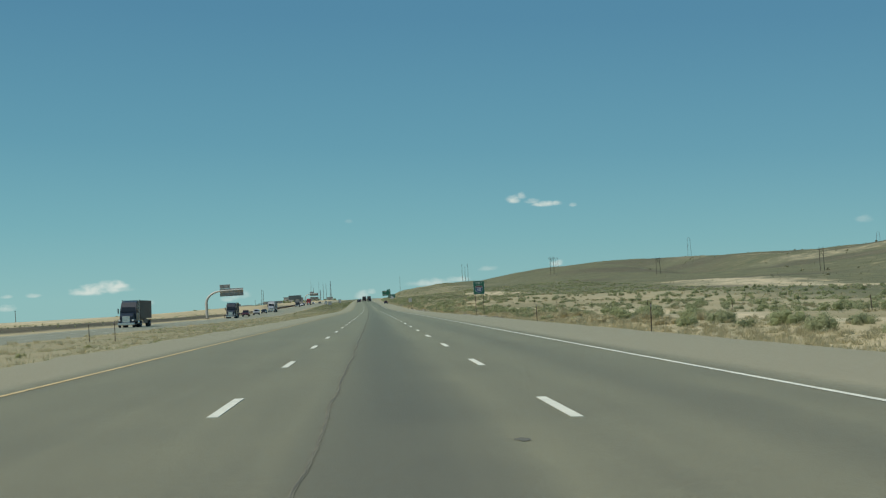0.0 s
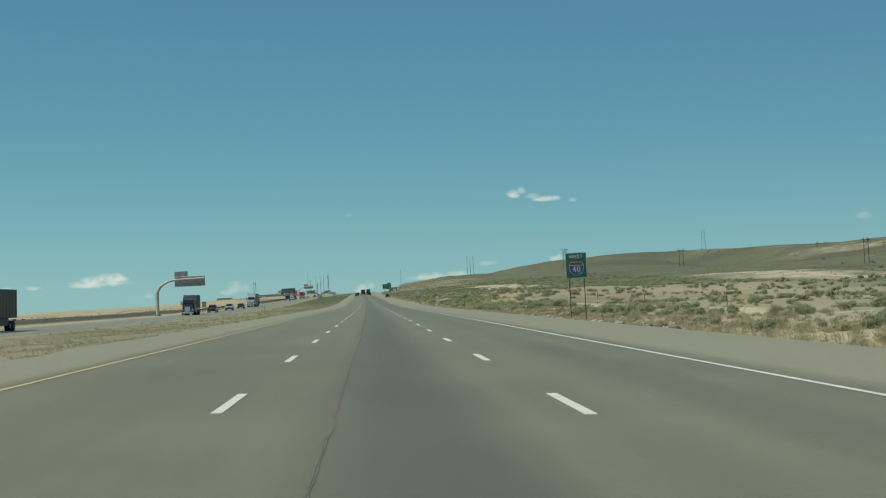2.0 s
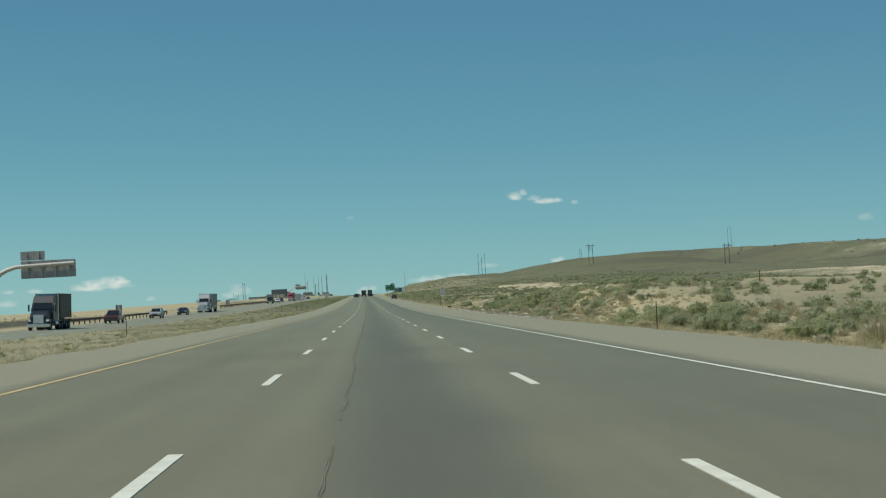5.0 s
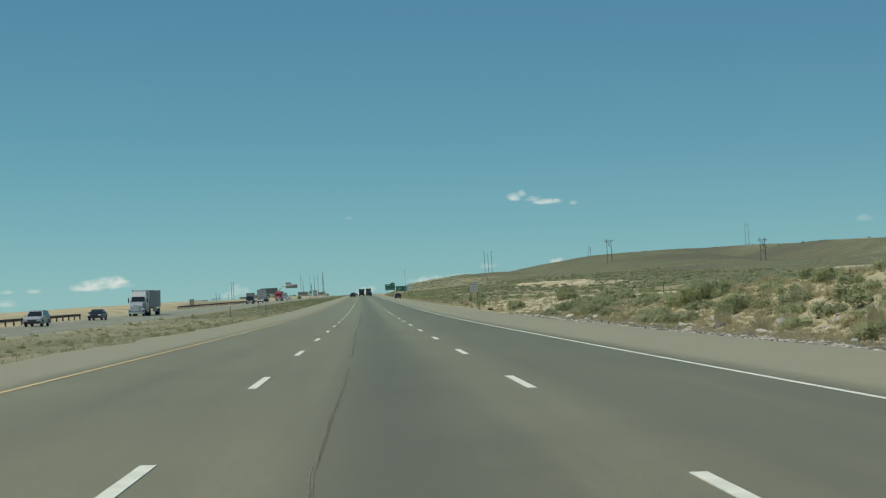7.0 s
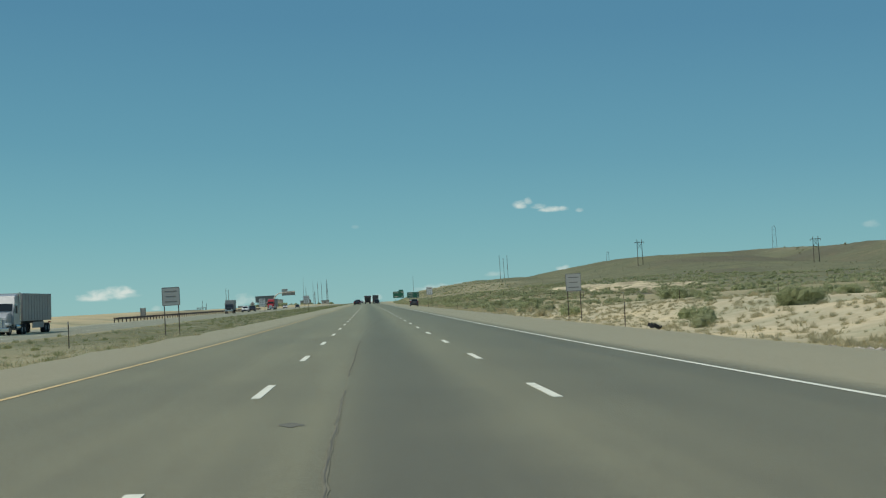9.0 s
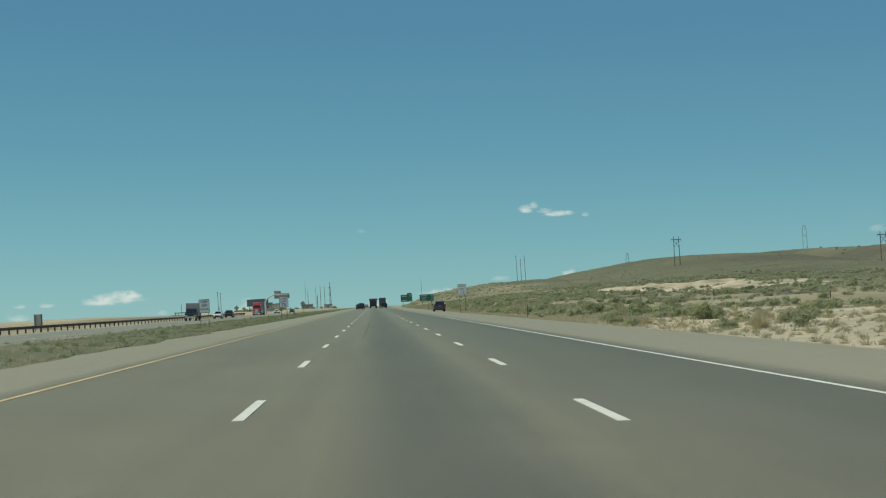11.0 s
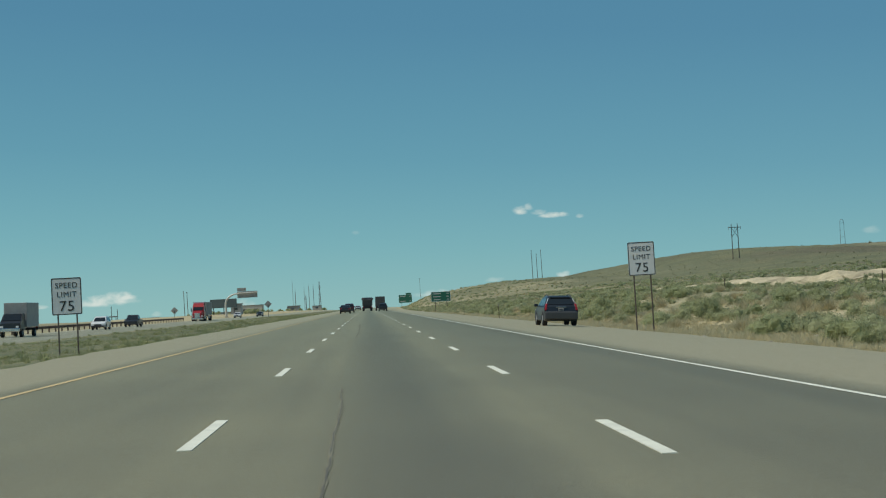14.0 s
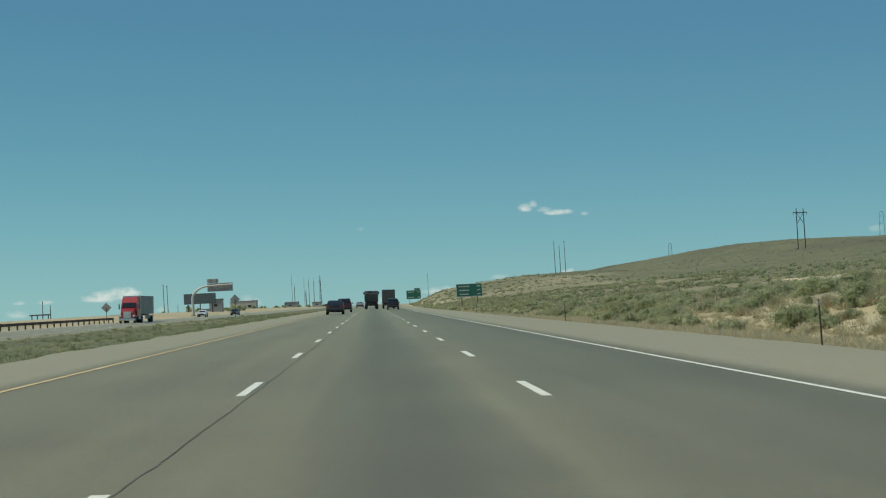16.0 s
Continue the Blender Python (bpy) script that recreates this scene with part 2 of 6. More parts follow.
def stone_material(name, dark, mid, pale, loose=False):
    """Broken stone, each piece of its own tone."""
    m, N, L, b = material(name, 0.92)
    info, geo = N.new("ShaderNodeObjectInfo"), N.new("ShaderNodeNewGeometry")
    c = N.new("ShaderNodeTexCoord").outputs["Object"]
    fine = noise_node(N, L, c, 3.5, 6, 0.7)
    f = math_node(N, L, "ADD", math_node(N, L, "MULTIPLY", (geo.outputs["Random Per Island"] if loose else info.outputs["Random"]), 0.7), math_node(N, L, "MULTIPLY", fine, 0.5))
    L.new(ramp_node(N, L, f, [(0.2, dark), (0.55, mid), (0.95, pale)]), b.inputs["Base Color"])
    bump_node(N, L, fine, b, 0.6, 0.15)
    return m


MAT_ROCK = stone_material("rubble_stone", (0.12, 0.11, 0.09), (0.34, 0.31, 0.25), (0.62, 0.57, 0.48))
MAT_CHIPS = stone_material("stone_chips", (0.09, 0.08, 0.065), (0.25, 0.225, 0.18), (0.56, 0.51, 0.43), True)
MAT_SCARP = painted("pale_sandstone", (0.47, 0.405, 0.265), 0.95, wear=0.26, scale=0.9)
MAT_GROUND = ground_material()
MAT_ROAD = asphalt_material("worn_asphalt", -4.55, 4.55, [(0.10, 0.85, 0.46, 0, 0), (3.0, 0.6, 0.20, 0, 0), (-2.9, 0.6, 0.08, 0, 0), (3.95, 0.75, 0.46, 110, 330), (3.3, 2.2, 0.34, 60, 300)], (0.221, 0.208, 0.141))
MAT_ONCOMING = asphalt_material("far_asphalt", -32.6, -22.0, [(-24.2, 0.5, 0.2, 0, 0), (-27.4, 0.5, 0.2, 0, 0), (-30.6, 0.5, 0.2, 0, 0)], (0.285, 0.270, 0.200))
MAT_WHITE_LINE = painted("white_road_paint", (0.76, 0.75, 0.61), 0.6, wear=0.10, scale=9)
MAT_YELLOW_LINE = painted("yellow_road_paint", (0.66, 0.485, 0.22), 0.6, wear=0.12, scale=9)
MAT_SEAL = painted("crack_sealant", (0.105, 0.100, 0.076), 0.8)
MAT_SPALL = painted("spalled_asphalt", (0.178, 0.169, 0.116), 0.9, wear=0.14, scale=8)
MAT_STAIN = painted("rubber_stain", (0.135, 0.130, 0.098), 0.85)
MAT_STEEL = painted("galvanised_steel", (0.42, 0.42, 0.40), 0.5, 0.6, 0.1)
MAT_SIGN_WHITE = painted("white_sign_sheeting", (0.70, 0.70, 0.68), 0.45, wear=0.05, scale=2)
MAT_SIGN_GREEN = painted("green_sign_sheeting", (0.016, 0.125, 0.080), 0.5, wear=0.08, scale=2)
MAT_SIGN_BLUE = painted("blue_sign_sheeting", (0.03, 0.075, 0.16), 0.5, wear=0.08, scale=2)
MAT_SIGN_RED = painted("red_sign_sheeting", (0.15, 0.055, 0.06), 0.5, wear=0.08, scale=2)
MAT_SIGN_BACK = painted("bare_aluminium_sign_back", (0.34, 0.325, 0.30), 0.6, 0.2, 0.12)
MAT_BLACK = painted("black_lettering", (0.018, 0.018, 0.02), 0.5)
MAT_POST = painted("rusty_steel_post", (0.085, 0.062, 0.045), 0.8, 0.2, 0.2, 12)
MAT_SIGN_POST = painted("weathered_sign_post", (0.13, 0.10, 0.08), 0.75, 0.2, 0.15, 12)
MAT_ARCH = painted("pale_painted_steel_tube", (0.52, 0.50, 0.44), 0.5, 0.1, 0.08)
# weathered timber, its colour lifted to stand in for distance haze
MAT_TIMBER = painted("hazed_weathered_timber", (0.125, 0.105, 0.085), 0.9, wear=0.15)
# paler than bare steel: haze of the far rise put into the colour
MAT_LATTICE = painted("dull_hazed_steel", (0.23, 0.24, 0.24), 0.6, 0.4)
MAT_GLASS, _n, _l, _b = material("tinted_car_glass", 0.06)
_b.inputs["Base Color"].default_value, _b.inputs["Coat Weight"].default_value = (0.018, 0.020, 0.020, 1), 0.25
MAT_TYRE = painted("tyre_rubber", (0.022, 0.022, 0.023), 0.85)
MAT_RIM = painted("alloy_wheel", (0.45, 0.45, 0.46), 0.35, 0.8)
MAT_TRIM = painted("dark_plastic_trim", (0.03, 0.03, 0.032), 0.6)
MAT_TAIL = painted("red_tail_lamp", (0.38, 0.016, 0.016), 0.25, coat=0.5)
MAT_LAMP = painted("clear_head_lamp", (0.75, 0.76, 0.76), 0.15, coat=0.6)
MAT_CHROME = painted("chrome", (0.6, 0.6, 0.6), 0.2, 0.9, 0.05)
MAT_STEMS = leafy("dry_stems", (0.42, 0.375, 0.22), (0.70, 0.63, 0.42))
MAT_SAGE = leafy("sage_leaves", (0.280, 0.300, 0.168), (0.525, 0.545, 0.325))
MAT_GREENBUSH = leafy("green_shrub_leaves", (0.255, 0.283, 0.148), (0.480, 0.510, 0.285))
MAT_DRY = leafy("dry_grass", (0.42, 0.36, 0.20), (0.68, 0.60, 0.39))
MAT_GRASS = leafy("median_grass", (0.26, 0.28, 0.135), (0.49, 0.49, 0.255))
MAT_HILLBUSH = leafy("hill_scrub_leaves", (0.20, 0.205, 0.125), (0.36, 0.35, 0.22))

# ---- the lie of the land ----
CAM_START = -11.732
PERIOD, DASH = 10.241, 2.56
LINE_L, LINE_R, EDGE_Y, EDGE_W = -1.536, 1.536, -4.434, 4.38


def road_x(y):
    s = np.asarray(y, float) - CAM_START
    th = 0.0088824
    bend = -np.where(s < 56, 0, np.where(s < 485, th * (s - 56) ** 2 / 858, th * 214.5 + th * (s - 485)))
    return bend + 3.25e-5 * np.maximum(np.asarray(y, float) - 800, 0) ** 2 * (np.asarray(y, float) < 2200) + 63.7 * (np.asarray(y, float) >= 2200)


def road_z(y):
    y = np.asarray(y, float)
    s, g = y - CAM_START, 0.0083645
    u = np.clip((s - 252) / 168, 0, 1)
    up = g * 168 * (u ** 3 - u ** 4 / 2) + g * np.maximum(s - 420, 0)
    over = np.maximum(y - 1250, 0)
    return up - np.where(over < 600, over ** 2 * 1.15e-5, 4.14 + (over - 600) * 0.0138)


def bank(u):
    """Fall of the land across the road: each roadway drops to the right."""
    return np.interp(u, [-150, -60, -36, -20.5, -7, 5.07, 10.5, 600], [1.35, 1.5, 1.375, 0.91, 0.22, -0.159, -0.45, -26.2])


def smooth(x, a, b):
    t = np.clip((np.asarray(x, float) - a) / (b - a), 0, 1)
    return t * t * (3 - 2 * t)


def wave(x, y, size, seed):
    """Cheap smooth variation, about -1 to 1."""
    a, b = x / size + seed * 1.7, y / size - seed * 2.3
    return (np.sin(a * 1.9 + 1.3 * np.sin(b * 1.1 + seed)) + np.sin(b * 2.3 + 1.1 * np.sin(a * 1.4 - seed)) + np.sin((a + b) * 1.3 + seed)) / 3


def land(u, y):
    """Height of the ground at u metres to the right of the road's middle line."""
    u, y = np.asarray(u, float), np.asarray(y, float)
    rz = road_z(y)
    # right: verge, scrub, then the long hill
    a = np.interp(y, [-400, 0, 400, 770, 924, 1040, 1300, 1600, 2400, 4000], [2, 2, 6, 16, 21, 32, 38, 51, 45, 30])
    rise = a * (1 - np.exp(-np.maximum(u - 14, 0) / 150))
    ridge = np.interp(y, [0, 500, 800, 1350, 1620, 3000], [20, 36, 46, 47, 45, 30])
    w = smooth(u, 230, 480)
    right = rise * (1 - w) + ridge * w + smooth(u, 480, 2500) * 4
    right = right + wave(u, y, 7, 1) * 0.28 * smooth(u, 11, 22) + wave(u, y, 23, 2) * 0.6 * smooth(u, 16, 45) + wave(u, y, 90, 3) * 2.2 * smooth(u, 60, 250) + wave(u, y, 260, 5) * 3 * smooth(u, 150, 500) + wave(u, y, 75, 8) * 0.9 * smooth(u, 150, 260)
    right = right + 2.1 * np.exp(-((y - 290) / 42) ** 2) * smooth(u, 12.5, 21) + 1.0 * np.exp(-((y - 620) / 60) ** 2) * smooth(u, 12, 20) * (1 - smooth(u, 28, 42))
    right = right + 0.8 * np.exp(-((y - 385) / 38) ** 2) * smooth(u, 13, 20)
    right = right + 2.6 * smooth(u, 11, 30) * smooth(y, 950, 1250)
    # the hill's shoulders: far crest, nearer flank
    crest = smooth(y, 1250, 1480)
    at = [0, 30, 60, 100, 150, 200, 250, 300, 350, 420]
    right = right + crest * np.interp(u, at, [0, 1.1, -8.1, -8.9, -7.0, -7.4, -4.9, -3.8, -5.2, -3.5])
    right = right + (1 - crest) * smooth(y, 850, 1100) * np.interp(u, at, [0, 0.4, 0, -4.0, 0.5, -1.5, -11.6, -2.7, -6.0, -4.0])
    right = right - 0.13 - 0.12 * np.exp(-((u - 12) / 2.0) ** 2)
    # left: median, oncoming roadway, fields
    med = -np.interp(-u, [6.7, 8, 10.5, 15, 20, 21, 22], [0.10, 0.22, 0.55, 0.82, 0.92, 1.2, 1.27]) + wave(u, y, 5, 4) * 0.10 * smooth(-u, 7.5, 9) * (1 - smooth(-u, 17, 20))
    beyond = smooth(-u, 35.5, 60)
    berm = np.interp(y, [300, 450, 600, 720, 850], [0.0, 0.3, 0.5, 0.4, 0.1]) * smooth(-u, 38, 46) * (1 - 0.45 * smooth(-u, 52, 80))
    berm = berm + 0.6 * smooth(-u, 36, 39.5) * smooth(y, 60, 160) * (1 - 0.5 * smooth(y, 420, 520))
    left = np.where(u > -35.5, med, med + berm + 0.5 * beyond + 0.35 * smooth(-u, 80, 350) + wave(u, y, 60, 6) * 0.35 * beyond)
    fade = np.exp(np.minimum(u + 60, 0) / 75)
    return np.where(u > 0, rz + right, rz * fade + left) + bank(u)


def ground_at(x, y):
    return float(land(x - road_x(y), y))


def spot(u, y, lift=0.0, turn=0.0):
    """A pose on the ground beside the road, heading along it."""
    x = float(road_x(y)) + u
    heading = math.degrees(math.atan2(-(float(road_x(y + 1)) - float(road_x(y - 1))), 2))
    return pose(x, y, ground_at(x, y) + lift, 0, 0, heading + turn)


def on_road(u, y, z=0.0, turn=0.0):
    m = spot(u, y, 0, 0)
    m.translation.z = float(road_z(y) + bank(u)) + z
    return m @ pose(0, 0, 0, math.degrees(math.atan((float(road_z(y + 1)) - float(road_z(y - 1))) / 2)), math.degrees(math.atan(float(bank(u - 1) - bank(u + 1)) / 2)), 0) @ pose(0, 0, 0, 0, 0, turn)


def mesh_object(name, verts, faces, mat, parent=None, smooth_shade=False):
    me = bpy.data.meshes.new(name)
    me.from_pydata(verts, [], faces)
    me.materials.append(mat)
    if smooth_shade:
        me.polygons.foreach_set("use_smooth", [True] * len(me.polygons))
    me.update()
    ob = new(name, me)
    ob.parent = parent
    return ob


# one sheet of ground
def steps(*runs):
    out = []
    for a, b, n in runs:
        out += list(np.linspace(a, b, n, endpoint=False))
    return np.array(out + [runs[-1][1]])


US = steps((-4200, -1000, 8), (-1000, -200, 16), (-200, -60, 20), (-60, -34, 22), (-34, -21, 6), (-21, -6.8, 28), (-6.8, 9.9, 6), (9.9, 40, 60), (40, 100, 40), (100, 500, 70), (500, 1000, 20), (1000, 4200, 10))
YS = steps((-400, -20, 20), (-20, 760, 320), (760, 1700, 150), (1700, 4800, 50))
UU, YY = np.meshgrid(US, YS)
ZZ = land(UU, YY)
ZZ = np.where((UU > -34.5) & (UU < -20.5), np.minimum(ZZ, road_z(YY) - 1.33 + bank(UU)), ZZ)
XX = UU + road_x(YY)
verts = np.stack([XX, YY, ZZ], -1).reshape(-1, 3)
nu, ny = len(US), len(YS)
idx = np.arange(nu * ny).reshape(ny, nu)
faces = np.stack([idx[:-1, :-1], idx[:-1, 1:], idx[1:, 1:], idx[1:, :-1]], -1).reshape(-1, 4)
ground = tagged(mesh_object("ground", verts.tolist(), faces.tolist(), MAT_GROUND, None, True), "dry tan desert soil with scrub and sandy patches", "ground", kind="structure")
# kinds of soil: green scrub, bare pale sand, dark brush and cinders
scrub = (0.42 + 0.20 * smooth(YY, 500, 620)) * smooth(UU, 12, 26) + 0.95 * smooth(UU, 50, 120) + (0.55 + 0.45 * smooth(YY, 300, 480)) * smooth(-UU, 6.7, 7.2) * (1 - smooth(-UU, 18.5, 21))
scrub = scrub * (1 - 0.25 * smooth(UU, 300, 600)) - 0.25 * smooth(UU, 320, 520)
sand = np.exp(-((UU - 24 - 3 * wave(UU, YY, 40, 7)) / 4.0) ** 2) * (YY < 230) * 0.9
sand = np.maximum(sand, 0.85 * smooth(YY, 340, 365) * (1 - smooth(YY, 470, 500)) * smooth(UU, 10.5, 12) * (1 - smooth(UU, 28, 36)))
sand = np.maximum(sand, 0.9 * np.exp(-(((UU - 53) / 5) ** 2 + ((YY - 750) / 24) ** 2)))
sand = np.maximum(sand, 0.75 * np.exp(-((UU - 132 - 0.06 * YY) / 34) ** 2) * (YY < 720) * (YY > 250))
sand = np.maximum(sand, 0.24 * smooth(UU, 170, 300) * (1 - smooth(YY, 1300, 1600)))
# sandy field on the left, kept extra pale in place of distance haze
sand = np.maximum(sand, smooth(-UU, 55, 75) * 0.95 * (1 - smooth(-UU, 500, 900)))
sand = np.maximum(sand, 0.25 * smooth(YY, 1000, 1200) * smooth(UU, 10, 14) * (1 - smooth(UU, 30, 60)))
wide = 37.5 + 4.5 * (1 - smooth(YY, 330, 390)) + 9 * smooth(YY, 480, 640) + 70 * smooth(YY, 760, 840)
dark = smooth(-UU, 35.5, 38) * (1 - smooth(-UU - wide, -3, 4)) * (0.85 * (1 - smooth(YY, 385, 425)) + 0.5 * smooth(YY, 455, 540)) * (1 - 0.4 * smooth(YY, 700, 800))
dark = np.maximum(dark, 0.45 * np.exp(-((UU - 95 - 0.04 * YY) / 10) ** 2) * (YY > 200) * (YY < 800))
dark = np.maximum(dark, 0.7 * np.exp(-((UU - 44) / 5) ** 2) * smooth(YY, 500, 530) * (1 - smooth(YY, 660, 700)))
hill = smooth(UU, 95, 150)
dark = np.maximum(dark, hill * np.clip(0.5 * wave(UU, YY, 55, 21) + 0.22 + 0.20 * smooth(YY, 750, 950), 0, 0.6))
sand = np.maximum(sand, smooth(UU, 220, 320) * np.clip(0.5 * wave(UU, YY, 42, 23) + 0.26, 0, 0.46) * (1 - smooth(YY, 1400, 1700)))
layer = ground.data.color_attributes.new("zone", "FLOAT_COLOR", "POINT")
layer.data.foreach_set("color", np.stack([scrub, sand, dark, np.ones_like(sand)], -1).clip(0, 1).reshape(-1).astype(np.float32))


def strip(name, u0, u1, y0, y1, z, mat, cuts=4, step=6.0, parent=None, thick=0.0, ragged=0.0):
    """A ribbon that follows the road, with its UV map in metres."""
    ys = np.arange(y0, y1 + step, step)
    us = np.linspace(u0, u1, cuts + 1)
    v, f = [], []
    for y in ys:
        for k, u in enumerate(us):
            if ragged and k in (0, cuts):
                u += ragged * float(wave(0.0, y, 2.6, 31 + k) + 0.6 * wave(0.0, y, 0.9, 33 + k))
            v.append((float(road_x(y)) + u, y, float(road_z(y) + bank(u)) + z - 0.045 * max(0.0, u - 7.8)))
    n = len(us)
    for j in range(len(ys) - 1):
        for i in range(n - 1):
            f.append((j * n + i, j * n + i + 1, (j + 1) * n + i + 1, (j + 1) * n + i))
    if thick:
        base = len(v)
        for j, y in enumerate(ys):
            v.append((v[j * n][0], y, v[j * n][2] - thick))
            v.append((v[j * n + n - 1][0], y, v[j * n + n - 1][2] - thick))
        for j in range(len(ys) - 1):
            a = base + 2 * j
            f.append((a, j * n, (j + 1) * n, a + 2))
            f.append((j * n + n - 1, a + 1, a + 3, (j + 1) * n + n - 1))
    ob = mesh_object(name, v, f, mat, parent)
    uvs = ob.data.uv_layers.new(name="UVMap")
    rx = {}
    for loop in ob.data.loops:
        x, y, _ = ob.data.vertices[loop.vertex_index].co
        if y not in rx:
            rx[y] = float(road_x(y))
        uvs.data[loop.index].uv = (x - rx[y], y)
    return ob


road = tagged(strip("road", -6.75, 9.8, -60, 2000, 0.0, MAT_ROAD, 14, 2.0, None, 0.3, 0.22), "worn grey asphalt highway with three marked lanes", "road", kind="structure")
oncoming_road = tagged(strip("oncoming_road", -33.6, -20.9, -60, 2000, -1.2, MAT_ONCOMING, 8, 6.0, None, 0.3), "sun-bleached asphalt of the oncoming roadway", "road", kind="structure")
for nm, u, half, mat, lab in (("yellow_edge_line", EDGE_Y, 0.042, MAT_YELLOW_LINE, "yellow left edge line"), ("white_edge_line", EDGE_W, 0.045, MAT_WHITE_LINE, "white right edge line")):
    tagged(strip(nm, u - half, u + half, -60, 1990, 0.005, mat, 1, 6.0, road), lab)
for u, lab in ((-31.9, "white edge line"), (-22.6, "yellow edge line")):
    tagged(strip("edge_line", u - 0.065, u + 0.065, -60, 1990, -1.195, MAT_WHITE_LINE if u < -30 else MAT_YELLOW_LINE, 1, 6.0, oncoming_road), lab)


def slab_mesh(name, w, l, h, mat):
    bm = bmesh.new()
    bmesh.ops.create_cube(bm, size=1.0, matrix=Matrix.Translation((0, l / 2, h / 2)) @ Matrix.Diagonal((w, l, h, 1)))
    me = bpy.data.meshes.new(name)
    bm.to_mesh(me)
    bm.free()
    me.materials.append(mat)
    return me


dash_mesh = slab_mesh("lane_dash", 0.100, DASH, 0.006, MAT_WHITE_LINE)
for u, phase in ((LINE_R, 0.0), (LINE_L, 1.008)):
    for k in range(-3, 120):
        ob = new("lane_dash", dash_mesh)
        ob.parent = road
        ob.matrix_world = on_road(u, k * PERIOD + phase, 0.0)
for u in (-25.7, -28.8):
    for k in range(0, 100):
        ob = new("lane_dash", dash_mesh)
        ob.parent = oncoming_road
        ob.matrix_world = on_road(u, k * PERIOD + 3, -1.2)

# ---- helpers for things ----
SIZE = 0.84          # the whole place is laid out at this part of full size


def box(bm, c, s, bevel=0.0, seg=2, taper=None):
    """A box round the centre c; taper: (x, y) scale of its top."""
    r = bmesh.ops.create_cube(bm, size=1.0, matrix=Matrix.Translation(c) @ Matrix.Diagonal((*s, 1)))
    vs = r["verts"]
    if taper:
        for v in vs:
            if v.co.z > c[2]:
                v.co.x = c[0] + (v.co.x - c[0]) * taper[0]
                v.co.y = c[1] + (v.co.y - c[1]) * taper[1]
    if bevel:
        es = {e for v in vs for e in v.link_edges}
        bmesh.ops.bevel(bm, geom=list(es), offset=bevel, segments=seg, affect="EDGES", profile=0.6)
    return vs


def rod(bm, p, q, r0, r1=None, seg=10):
    p, q = Vector(p), Vector(q)
    d = q - p
    m = Matrix.Translation((p + q) / 2) @ d.to_track_quat("Z", "Y").to_matrix().to_4x4()
    bmesh.ops.create_cone(bm, cap_ends=True, segments=seg, radius1=r0, radius2=r0 if r1 is None else r1, depth=d.length, matrix=m)


def plate(bm, poly, y, t):
    """A flat plate of outline poly (x, z), from y to y + t."""
    a = [bm.verts.new((x, y, z)) for x, z in poly]
    b = [bm.verts.new((x, y + t, z)) for x, z in poly]
    bm.faces.new(a)
    bm.faces.new(b[::-1])
    n = len(a)
    for i in range(n):
        bm.faces.new((a[(i + 1) % n], a[i], b[i], b[(i + 1) % n]))


def slab(bm, poly, x0, x1, shrink=None):
    """A side outline poly (y, z) pushed across from x0 to x1. shrink(z): part of the width kept at that height."""
    k = (lambda z: 1.0) if shrink is None else shrink
    mid, half = (x0 + x1) / 2, (x1 - x0) / 2
    a = [bm.verts.new((mid - half * k(z), y, z)) for y, z in poly]
    b = [bm.verts.new((mid + half * k(z), y, z)) for y, z in poly]
    bm.faces.new(a)
    bm.faces.new(b[::-1])
    n = len(a)
    for i in range(n):
        bm.faces.new((a[(i + 1) % n], a[i], b[i], b[(i + 1) % n]))


def rounded(w, h, r, cx=0.0, cz=0.0, seg=4):
    pts = []
    for sx, sz, a0 in ((1, 1, 0), (-1, 1, 90), (-1, -1, 180), (1, -1, 270)):
        for i in range(seg + 1):
            a = radians(a0 + 90 * i / seg)
            pts.append((cx + sx * (w / 2 - r) + r * math.cos(a), cz + sz * (h / 2 - r) + r * math.sin(a)))
    return pts


def part(name, bm, mat, parent, label="", soft=False):
    bmesh.ops.recalc_face_normals(bm, faces=bm.faces)
    me = bpy.data.meshes.new(name)
    bm.to_mesh(me)
    bm.free()
    me.materials.append(mat)
    if soft:
        me.polygons.foreach_set("use_smooth", [True] * len(me.polygons))
        try:
            me.set_sharp_from_angle(angle=radians(38))
        except AttributeError:
            pass
    ob = new(name, me)
    ob.parent = parent
    if label:
        ob["label"] = label
    return ob


def thing(name, label, category, group=""):
    e = new(name)
    e.empty_display_size = 0.3
    e.scale = (SIZE, SIZE, SIZE)
    return tagged(e, label, category, group)


def put(ob, m):
    ob.matrix_world = m @ Matrix.Scale(SIZE, 4)
    return ob


def lettering(text, size, x, z, y, mat, parent, name="lettering"):
    """Raised letters on a sign face, seen from -y."""
    cu = bpy.data.curves.new(name, "FONT")
    cu.body, cu.size, cu.extrude, cu.align_x, cu.align_y = text, size, 0.004, "CENTER", "CENTER"
    cu.space_character = 1.10
    tmp = bpy.data.objects.new(name, cu)
    scene.collection.objects.link(tmp)
    dg = bpy.context.evaluated_depsgraph_get()
    me = bpy.data.meshes.new_from_object(tmp.evaluated_get(dg))
    bpy.data.objects.remove(tmp)
    me.materials.clear()
    me.materials.append(mat)
    me.transform(Matrix.Translation((x, y, z)) @ Matrix.Rotation(radians(90), 4, "X"))
    ob = new(name, me)
    ob.parent = parent
    ob["label"] = "lettering " + text
    return ob


